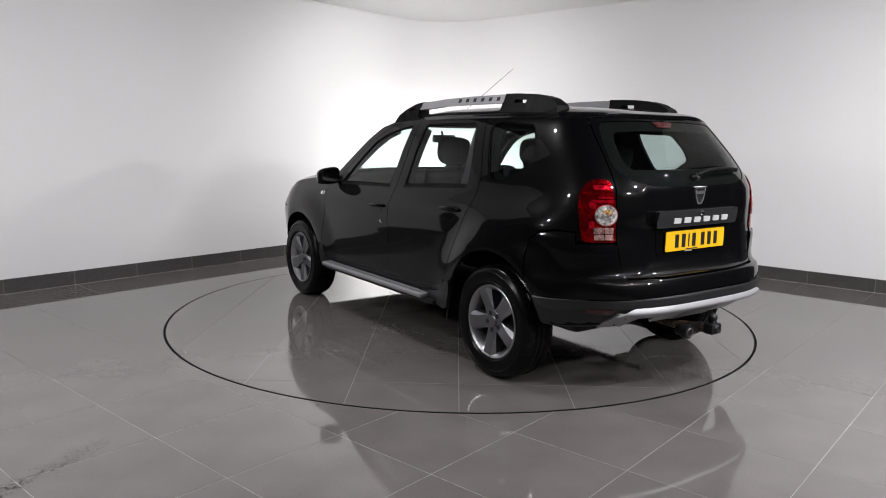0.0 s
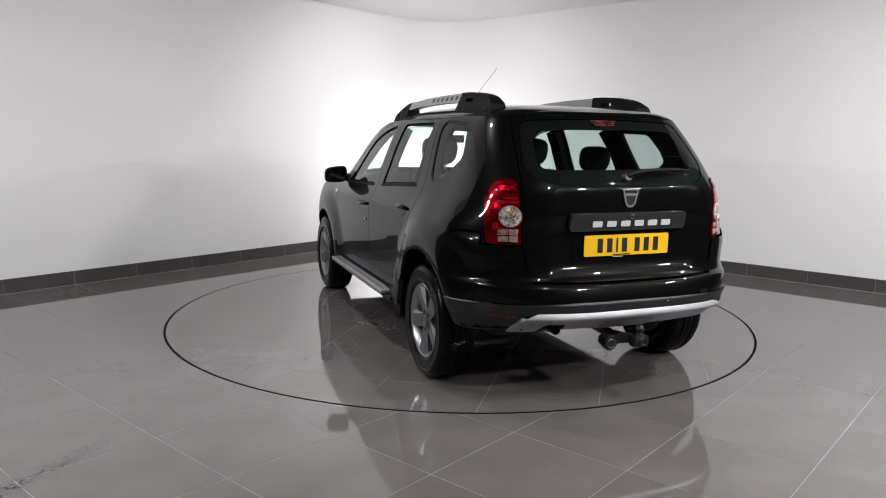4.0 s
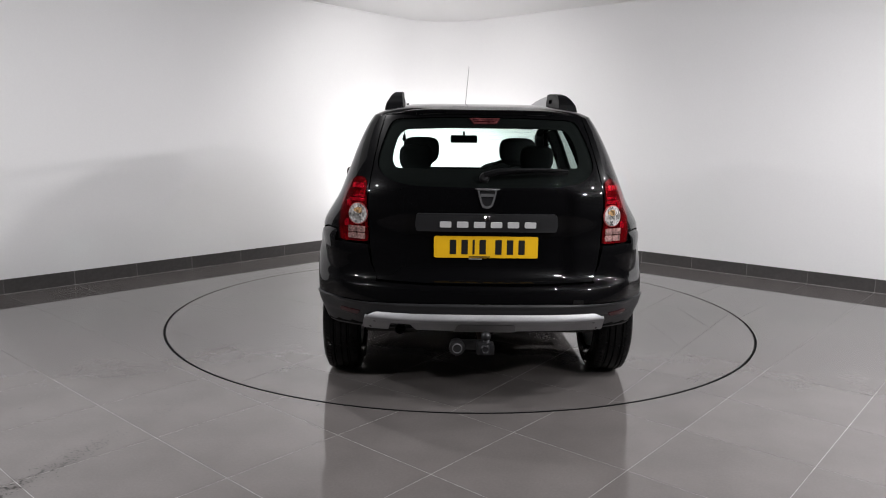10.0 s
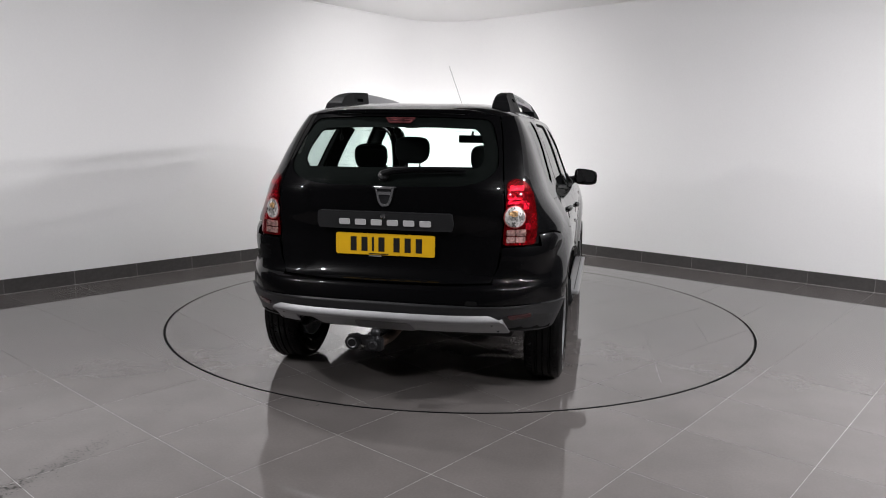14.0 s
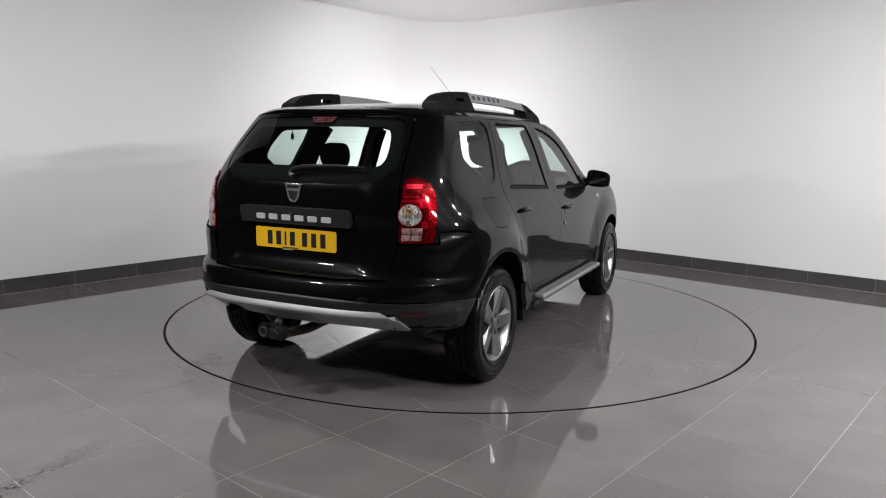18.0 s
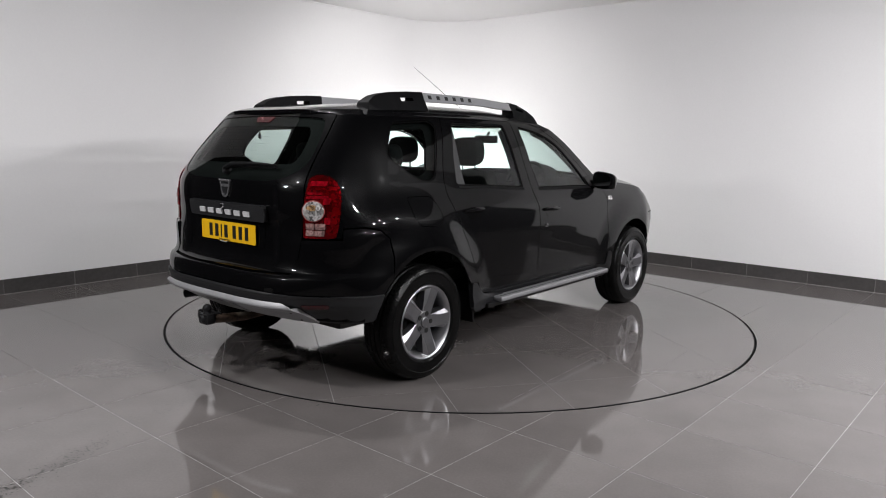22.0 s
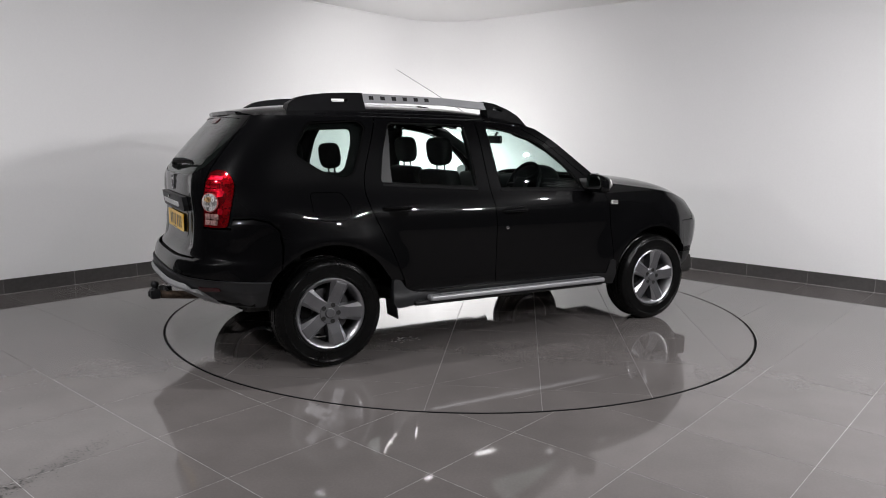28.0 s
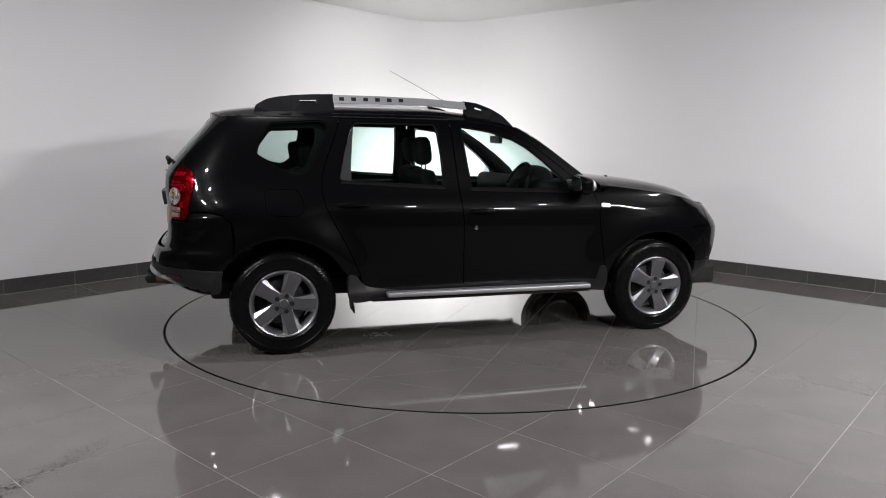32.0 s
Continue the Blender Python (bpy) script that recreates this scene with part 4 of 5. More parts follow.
    plate = slab("number_plate", rounded([(-0.26, 0.787), (0.26, 0.787), (0.26, 0.896), (-0.26, 0.896)], 0.012), x, x - 0.004, YELLOW, gate, "yellow number plate with black marks", plane="yz")
    for k, y in enumerate((0.165, 0.107, 0.062, 0.017, -0.062, -0.120, -0.178)):
        wide = 0.011 if k == 2 else 0.032
        slab("plate_mark", [(y - wide / 2, 0.805), (y + wide / 2, 0.805), (y + wide / 2, 0.878), (y - wide / 2, 0.878)], x - 0.004, x - 0.0048, INK, plate, "black bar", plane="yz")
    slab("plate_mark", [(-0.02, 0.7895), (0.085, 0.7895), (0.085, 0.7955), (-0.02, 0.7955)], x - 0.004, x - 0.0046, INK, plate, "small dark bar", plane="yz")
    slab("plate_holder_mark", [(0.02, 0.7785), (0.085, 0.7785), (0.085, 0.7835), (0.02, 0.7835)], x + 0.006, x, PALE, gate, "small white print", plane="yz")
    # shield badge
    xb = tail_x(1.085) + 0.013
    shield = rounded([(-0.050, 1.132), (0.050, 1.132), (0.032, 1.056), (0.016, 1.036), (-0.016, 1.036), (-0.032, 1.056)], [0.003, 0.003, 0.02, 0.012, 0.012, 0.02])
    inner = rounded([(-0.039, 1.122), (0.039, 1.122), (0.022, 1.060), (0.010, 1.048), (-0.010, 1.048), (-0.022, 1.060)], [0.004, 0.004, 0.01, 0.008, 0.008, 0.01])
    badge = slab("badge", shield, xb + 0.004, xb - 0.009, BRIGHT, gate, "chrome shield badge", holes=[inner], plane="yz")
    slab("badge_centre", inner, xb + 0.004, xb - 0.003, STEEL, badge, "dark badge centre", plane="yz")
    bm = bmesh.new()
    tube(bm, [(xb - 0.006, -0.061, 1.132), (xb - 0.010, -0.030, 1.131), (xb - 0.011, 0.0, 1.1305), (xb - 0.010, 0.030, 1.131), (xb - 0.006, 0.061, 1.132)], [0.002, 0.005, 0.006, 0.005, 0.002], 10)
    car_part("badge_top", bm, BRIGHT, badge, "chrome top edge", True)
    slab("badge_bar", rounded([(-0.031, 1.094), (0.031, 1.094), (0.034, 1.109), (-0.034, 1.109)], 0.003), xb - 0.003, xb - 0.008, BRIGHT, badge, "chrome bar", plane="yz")
    # wiper
    bm = bmesh.new()
    arm = [on_skin(h)(q_at(abs(y), z, 1) * (1 if y > 0 else -1), z)[0] for y, z, h in
           ((0.015, 1.186, 0.02), (-0.05, 1.196, 0.038), (-0.15, 1.203, 0.038), (-0.27, 1.208, 0.034), (-0.40, 1.208, 0.026))]
    tube(bm, arm, [0.018, 0.015, 0.011, 0.009, 0.006], 8)
    wiper = car_part("rear_wiper", bm, RAIL, gate, "black rear wiper arm", True)
    bm = bmesh.new()
    blade = [on_skin(0.016)(q_at(abs(y), z, 1) * (1 if y > 0 else -1), z)[0] for y, z in ((-0.02, 1.192), (-0.12, 1.199), (-0.25, 1.203), (-0.40, 1.203))]
    tube(bm, blade, 0.008, 6)
    car_part("wiper_blade", bm, RAIL, wiper, "rubber wiper blade", True)
    bm = bmesh.new()
    lathe(bm, [(0.0005, 0.03), (0.018, 0.028), (0.024, 0.018), (0.026, -0.005)], Matrix.Translation(on_skin()(q_at(0.015, 1.184, 1), 1.184)[0]) @ Matrix.Rotation(radians(-70), 4, "Y"), 16)
    car_part("wiper_pivot", bm, BLACK, wiper, "wiper pivot cap", True)
    # high brake light and washer jet
    bl = rounded(qy([(-0.082, 1.482), (0.082, 1.482), (0.058, 1.453), (-0.058, 1.453)]), 0.006)
    stop = car_sheet("high_brake_light", bl, STOP_LENS, on_skin(0.003), gate, "narrow dull pink high brake light", thick=0.006)
    for z, h in ((1.4625, 0.056), (1.4715, 0.064)):
        car_sheet("light_rib", qy([(-h, z - 0.0016), (h, z - 0.0016), (h, z + 0.0016), (-h, z + 0.0016)]), DEEP_RED, on_skin(0.0042), stop, "dark red rib", thick=0.001)
    # bumper
    outer = [(0.0, 0.656), (0.3, 0.658), (0.545, 0.666)]
    ring = [(0.572, 0.75), (0.587, 0.846)]
    top = (qy(fine(outer, 0.08)) + qy(ring) + qx([(-0.548, 0.848), (-0.538, 0.904), (-0.445, 0.910), (-0.36, 0.893), (-0.304, 0.846), (-0.292, 0.75), (-0.302, 0.622)])
           + qx([q for q in arc(0.0, AXLE, 0.425, 134, 147, 5)]))
    low = qx(fine([(-0.362, 0.553), (-0.50, 0.554)], 0.06)) + qy(fine([(0.7, 0.565), (0.35, 0.572), (0.0, 0.573)], 0.08))
    half = top[1:] + low[1:]
    poly = half + flip(half)[1:-1]
    shoulder = off_skin((0.55, 0.0), (0.70, 0.003), (0.78, 0.008), (0.83, 0.0125), (0.858, 0.0135), (0.872, 0.0125), (0.884, 0.0090), (0.896, 0.0030), (0.910, -0.006))
    bumper = car_sheet("rear_bumper", shrunk(poly, 0.0045), PAINT, shoulder, step=(0.02, 0.0125))
    top = qy(fine([(0.0, 0.572), (0.35, 0.571), (0.7, 0.564)], 0.08)) + qx(fine([(-0.50, 0.553), (-0.362, 0.552)], 0.06)) + qx([(-0.385, 0.41), (-0.40, 0.395), (-0.50, 0.385)])
    low = qy(fine([(0.70, 0.383), (0.5, 0.385), (0.0, 0.40)], 0.08))
    half = top[1:] + low[1:]
    poly = half + flip(half)[1:-1]
    car_sheet("bumper_cladding", shrunk(poly, 0.001), PLASTIC, off_skin((0.38, -0.030), (0.47, -0.014), (0.50, -0.004), (0.545, 0.005), (0.557, 0.012), (0.583, 0.004)), bumper,
              "charcoal plastic lower bumper", step=(0.013, 0.012), thick=0.03)
    skid = [(-0.540, 0.523), (0.540, 0.523), (0.582, 0.510), (0.606, 0.480), (0.640, 0.388), (0.630, 0.378), (0.495, 0.380), (0.475, 0.452), (0.375, 0.452), (0.350, 0.392), (0.17, 0.390),
            (0.15, 0.378), (-0.15, 0.378), (-0.17, 0.390), (-0.38, 0.392), (-0.630, 0.378), (-0.640, 0.388), (-0.606, 0.480), (-0.582, 0.510)]
    out = []
    for a, b in zip(skid, skid[1:] + skid[:1]):
        out += fine([a, b], 0.05)[:-1]
    car_sheet("skid_plate", rounded(qy(out), 0.006, 2), SKID, off_skin((0.375, -0.026), (0.465, 0.002), (0.482, 0.012), (0.500, 0.028), (0.505, 0.029), (0.527, 0.006)), bumper, "satin grey skid plate", step=(0.012, 0.012), thick=0.022)
    # the hollow's shade is painted: a darker sheet on the plate's middle
    recess = rounded(qy([(-0.160, 0.384), (-0.150, 0.452), (-0.135, 0.464), (0.125, 0.464), (0.140, 0.452), (0.150, 0.384)]), 0.012)
    car_sheet("skid_recess", recess, SKID_SHADE, off_skin((0.375, -0.022), (0.465, 0.005)), bumper, "middle of the skid plate, darker colour for its recess shade", step=(0.03, 0.02), thick=0.008)
    for sgn in (1, -1):
        for y, z in ((0.555, 0.462), (0.580, 0.420)):
            v, n = on_skin(0.0)(sgn * q_at(y, z, 1), z)
            bm = bmesh.new()
            lathe(bm, [(0.0004, 0.003), (0.006, 0.002), (0.007, 0.0)], Matrix.Translation(v) @ n.to_track_quat("Z", "Y").to_matrix().to_4x4(), 12)
            car_part("screw", bm, BLACK, bumper, "dark screw head")
        refl = qy([(sgn * 0.640, 0.492), (sgn * 0.735, 0.496), (sgn * 0.735, 0.516), (sgn * 0.628, 0.514)])
        car_sheet("reflector", rounded(refl, 0.006), DEEP_RED, on_skin(0.005), bumper, "dark red bumper reflector", thick=0.01)
    # no hole is cut for the tow eye; a dark sheet gives its shade
    cap = rounded(qy([(-0.492, 0.572), (-0.428, 0.572), (-0.432, 0.592), (-0.484, 0.592)]), 0.008)
    car_sheet("tow_eye_recess", cap, LINER, on_skin(0.004), bumper, "dark sheet painting the shade of the tow eye recess", thick=0.006)
    # lamps
    for s in (1, -1):
        outline = qy([(0.592, 0.856), (0.597, 0.97), (0.599, 1.07), (0.598, 1.160)]) + qx([(-0.585, 1.180), (-0.552, 1.176), (-0.525, 1.152), (-0.512, 1.105), (-0.522, 1.05), (-0.537, 0.99), (-0.553, 0.915), (-0.567, 0.856)])
        outline = rounded(outline, [0.012, 0.0, 0.0, 0.015, 0.02, 0.02, 0.02, 0.03, 0.03, 0.04, 0.04, 0.02])
        lamp = car_sheet("tail_lamp", outline if s > 0 else flip(outline), RED_LENS, on_skin(0.006), None, "red upright tail lamp with clear lens", step=(0.02, 0.02), thick=0.03)
        cq, cz = s * q_at(0.642, 0.997, 1), 0.997
        disc = [(cq + 0.030 * math.cos(k * math.tau / 28), cz + 0.050 * math.sin(k * math.tau / 28)) for k in range(28)]
        lens = car_sheet("round_lens", disc, CLEAR_LENS, on_skin(0.013), lamp, "round clear lens", step=(0.015, 0.015), thick=0.008)
        rim = [(cq + 0.0325 * math.cos(k * math.tau / 28), cz + 0.055 * math.sin(k * math.tau / 28)) for k in range(28)]
        car_sheet("lens_rim", rim, PINK_LENS, on_skin(0.0105), lens, "pink lens rim", holes=[disc], thick=0.006)
        bulb = [(cq + s * -0.004 + 0.014 * math.cos(k * math.tau / 16) * (1 + 0.25 * math.cos(3 * k * math.tau / 16)), cz + 0.016 + 0.015 * math.sin(k * math.tau / 16)) for k in range(16)]
        car_sheet("bulb", bulb, AMBER, on_skin(0.0142), lens, "amber bulb behind the lens", thick=0.001)
        # lower lens of clear cells in a red surround
        for y0, y1, z0, z1 in ((0.606, 0.646, 0.868, 0.899), (0.606, 0.646, 0.903, 0.934), (0.649, 0.692, 0.868, 0.899), (0.649, 0.694, 0.903, 0.934)):
            low = rounded(qy([(y0, z0), (y0, z1), (y1, z1), (y1, z0)]), 0.003)
            car_sheet("lower_lens", low if s > 0 else flip(low), SMOKE_LENS, on_skin(0.009), lamp, "clear pink lower lens cell", thick=0.004)
        # bright red reflector bands in the upper half
        for y0, y1, z0, z1 in ((0.607, 0.690, 1.058, 1.074), (0.607, 0.668, 1.080, 1.092), (0.612, 0.672, 1.122, 1.146), (0.676, 0.700, 1.030, 1.062), (0.690, 0.712, 0.930, 0.965)):
            band = rounded(qy([(y0, z0), (y0, z1), (y1, z1), (y1, z0)]), 0.004)
            car_sheet("reflector_band", band if s > 0 else flip(band), BRIGHT_RED, on_skin(0.0085), lamp, "bright red reflector band", thick=0.003, step=(0.02, 0.02))


def nose():
    """Bonnet, front bumper, windscreen and roof."""
    edge_z = curve((2.0, 1.06), (2.235, 1.06), (2.30, 1.056), (2.5, 1.033), (2.75, 1.0), (2.95, 0.958), (3.15, 0.905), (3.45, 0.85))
    mid_z = curve((2.0, 1.135), (2.235, 1.122), (2.59, 1.098), (2.93, 1.044), (3.15, 0.975), (3.30, 0.895), (3.45, 0.86))

    def half(x):
        z = edge_z(x)
        if x <= XF:
            return skin(q_at(x, z, 0), z).y
        return abs(skin(q_at(x, z, 0), z).y)

    def put(x, y):
        def at(x, y):
            h = max(half(x) - 0.9 * max(0, x - 2.94) ** 1.6, 0.02)
            return Vector((x, y, edge_z(x) + (mid_z(x) - edge_z(x)) * (1 - min(1, abs(y) / h) ** 4.6)))
        e = 0.006
        n = (at(x + e, y) - at(x - e, y)).cross(at(x, y + e) - at(x, y - e)).normalized()
        return at(x, y), (n if n.z > 0 else -n)
    xs = [2.235 + 0.05 * k for k in range(15)] + [2.98, 3.04, 3.10, 3.16, 3.21, 3.25, 3.28]
    line = [(x, half(x) - 0.002 - 0.9 * max(0, x - 2.94) ** 1.6) for x in xs]
    line += [(3.305, half(3.29) * 0.75), (3.32, half(3.29) * 0.4)]
    poly = line + [(3.325, 0.0)] + [(x, -y) for x, y in line[::-1]] + [(2.22, -0.4), (2.22, 0.4)]
    car_sheet("bonnet", poly, PAINT, put, label="black bonnet", step=(0.05, 0.05), thick=0.02)
    # black scuttle below the windscreen
    bm = bmesh.new()
    box(bm, (0.20, 1.40, 0.02), Matrix.Translation((2.20, 0, 1.06)) @ Matrix.Rotation(radians(8), 4, "Y"), 0.006)
    car_part("scuttle", bm, BLACK, None, "black plastic scuttle under the windscreen")
    for y in (-0.35, 0.35):
        bm = bmesh.new()
        box(bm, (0.022, 0.018, 0.008), Matrix.Translation((2.50, y, put(2.50, y)[0].z + 0.003)), 0.003)
        car_part("washer_jet", bm, BLACK, None, "small black washer jet")
    # front bumper
    top = qx(fine([(3.005, 0.56), (2.985, 0.66), (2.965, 0.757), (3.125, 0.757), (3.115, 0.86), (3.07, 0.918)], 0.05))
    front = [(q_at(3.10, 0.90, 0) + (QF + LF - q_at(3.10, 0.90, 0)) * k / 10, 0.912 - 0.02 * k / 10) for k in range(1, 11)]
    low = [(QF + LF - (QF + LF - q_at(3.005, 0.52, 0)) * k / 10, 0.50) for k in range(11)]
    for s in (1, -1):
        half_poly = top + front + low
        ob = car_sheet("front_bumper", half_poly if s > 0 else flip(half_poly), PAINT, on_skin(), label="black painted front bumper half", step=(0.05, 0.04))
        low2 = ([(q_at(3.00, 0.50, 0) + (QF + LF - q_at(3.00, 0.50, 0)) * k / 10, 0.498) for k in range(11)]
                + [(QF + LF - (QF + LF - q_at(2.99, 0.28, 0)) * k / 10, 0.27) for k in range(11)])
        car_sheet("bumper_cladding", low2 if s > 0 else flip(low2), BLACK, off_skin((0.27, -0.045), (0.36, -0.018), (0.44, 0.002), (0.50, 0.004)), ob, "black plastic lower front bumper", step=(0.04, 0.03), thick=0.03)
    # windscreen
    pillar_x = curve((1.02, 2.235), (1.115, 2.13), (1.225, 1.985), (1.36, 1.80), (1.452, 1.645), (1.49, 1.50))

    def glass(y, z):
        def at(y, z):
            w = width(pillar_x(z), z)
            return Vector((pillar_x(z) + 0.17 * (1 - min(1, abs(y) / w) ** 2.2), y, z))
        e = 0.004
        n = (at(y + e, z) - at(y - e, z)).cross(at(y, z + e) - at(y, z - e)).normalized()
        return at(y, z), (n if n.x > 0 else -n)
    zs = [1.06, 1.115, 1.18, 1.25, 1.32, 1.39, 1.452]
    side = [(width(pillar_x(z), z) - 0.015, z) for z in zs]
    poly = side + [(0.2, 1.475), (-0.2, 1.475)] + [(-y, z) for y, z in side[::-1]]
    car_sheet("windscreen", poly, GLASS, glass, label="green tinted windscreen", step=(0.06, 0.04), thick=0.0)
    # roof
    rim_z = curve((-0.43, 1.490), (-0.2, 1.500), (0.2, 1.503), (1.15, 1.499), (1.36, 1.490), (1.52, 1.468), (1.66, 1.435))
    top_z = curve((-0.43, 1.525), (-0.30, 1.548), (-0.1, 1.570), (0.35, 1.588), (0.95, 1.586), (1.30, 1.562), (1.50, 1.525), (1.66, 1.478))

    def roof_half(x):
        z = rim_z(x)
        return skin(q_at(x, z, 0), z).y

    def roof(x, y):
        def at(x, y):
            h = roof_half(max(x, -0.38)) + 0.004
            return Vector((x, y, rim_z(x) + (top_z(x) - rim_z(x)) * (1 - min(1, abs(y) / h) ** 5.5)))
        e = 0.006
        n = (at(x + e, y) - at(x - e, y)).cross(at(x, y + e) - at(x, y - e)).normalized()
        return at(x, y), (n if n.z > 0 else -n)
    xs = [-0.34, -0.28, -0.2, -0.1, 0.05, 0.2, 0.35, 0.5, 0.65, 0.8, 0.95, 1.1, 1.25, 1.36, 1.45, 1.52]
    line = [(x, roof_half(x) + 0.003) for x in xs]
    poly = [(-0.425, 0.0), (-0.42, 0.2), (-0.405, 0.36), (-0.385, 0.44)] + line + [(1.60, 0.45), (1.645, 0.2), (1.65, 0.0)]
    poly = poly[:-1] + [(x, -y) for x, y in poly[::-1]][:-1]
    top = car_sheet("roof", rounded(poly, 0.0), PAINT, roof, label="black roof with a rear spoiler lip", step=(0.05, 0.04), thick=0.018)
    inner = [(x * 0.94 + 0.03, y * 0.95) for x, y in poly]
    car_sheet("headliner", inner, HEADLINER, lambda x, y: (roof(x, y)[0] - Vector((0, 0, 0.03)), -roof(x, y)[1]), top, "pale grey cloth headliner", step=(0.1, 0.1), thick=0.0)
    bm = bmesh.new()
    box(bm, (0.03, 0.03, 0.016), Matrix.Translation((-0.405, -0.02, 1.512)), 0.005)
    car_part("washer_jet", bm, BLACK, top, "small black washer jet")
    # aerial
    bm = bmesh.new()
    lathe(bm, [(0.022, 0.0), (0.020, 0.012), (0.012, 0.022), (0.006, 0.028)], Matrix.Translation((1.535, 0.02, top_z(1.535) - 0.004)), 16)
    foot = car_part("aerial", bm, BLACK, None, "thin whip aerial on the roof", True)
    bm = bmesh.new()
    tube(bm, [(1.535, 0.02, top_z(1.535) + 0.02), (0.864, 0.022, 1.869)], [0.0022, 0.0012], 6)
    car_part("aerial_rod", bm, STEEL, foot, "thin grey rod", True)
    # roof rails: feet that narrow upwards, their outer face leaning inwards
    def lean(ob, z0, z1, low, high, s):
        for v in ob.data.vertices:
            k = min(1.0, max(0.0, (v.co.z - z0) / (z1 - z0)))
            i, o = low[0] + (high[0] - low[0]) * k, low[1] + (high[1] - low[1]) * k
            v.co.y = s * (o if abs(v.co.y) > 0.49 else i)
        return ob

    for s in (1, -1):
        y0, y1 = s * 0.455, s * 0.515
        slab_z = lambda x: roof(x, s * 0.53)[0].z - 0.014
        shape = (1.545, 1.652, (0.438, 0.545), (0.452, 0.490), s)
        rear = [(-0.150, slab_z(-0.15)), (-0.130, 1.575), (-0.067, 1.612), (0.0, 1.629), (0.12, 1.645), (0.25, 1.653), (0.372, 1.656), (0.372, slab_z(0.372)), (0.1, slab_z(0.1))]
        hole = rounded([(0.150, 1.591), (0.262, 1.594), (0.262, 1.617), (0.150, 1.613)], 0.008)
        rail = lean(slab("roof_rail", rounded(rear, [0, 0.01, 0.02, 0.02, 0.02, 0.02, 0.008, 0, 0]), y0, y1, RAIL, None, "black rear foot of the roof rail", holes=[hole]), *shape)
        bar = [(0.368, 1.597), (0.70, 1.598), (1.0, 1.594), (1.295, 1.577), (1.285, 1.627), (1.0, 1.644), (0.70, 1.651), (0.368, 1.652)]
        tube_bar = lean(slab("rail_bar", bar, s * 0.468, s * 0.508, SILVER, rail, "satin silver rail bar"), 1.575, 1.652, (0.462, 0.525), (0.466, 0.494), s)
        front = [(1.300, slab_z(1.30)), (1.296, 1.578), (1.276, 1.634), (1.375, 1.622), (1.478, 1.584), (1.555, 1.538), (1.60, 1.500), (1.632, 1.470), (1.635, slab_z(1.635)), (1.45, slab_z(1.45))]
        hole = rounded([(1.350, 1.582), (1.425, 1.564), (1.435, 1.580), (1.365, 1.602)], 0.006)
        lean(slab("rail_foot", rounded(front, [0, 0.004, 0.008, 0.02, 0.02, 0.02, 0.01, 0.01, 0, 0]), y0, y1, RAIL, rail, "black front foot of the roof rail", holes=[hole]), *shape)
        for k in range(6):
            x = 0.425 + 0.081 * k
            zc = 1.626
            mark = slab("rail_mark", [(x - 0.016, zc - 0.012), (x + 0.016, zc - 0.012), (x + 0.016, zc + 0.012), (x - 0.016, zc + 0.012)], s * 0.4852, s * 0.5088, BLACK, tube_bar, "dark flat mark")
            lean(mark, 1.575, 1.652, (0.500, 0.5258), (0.484, 0.4948), s)


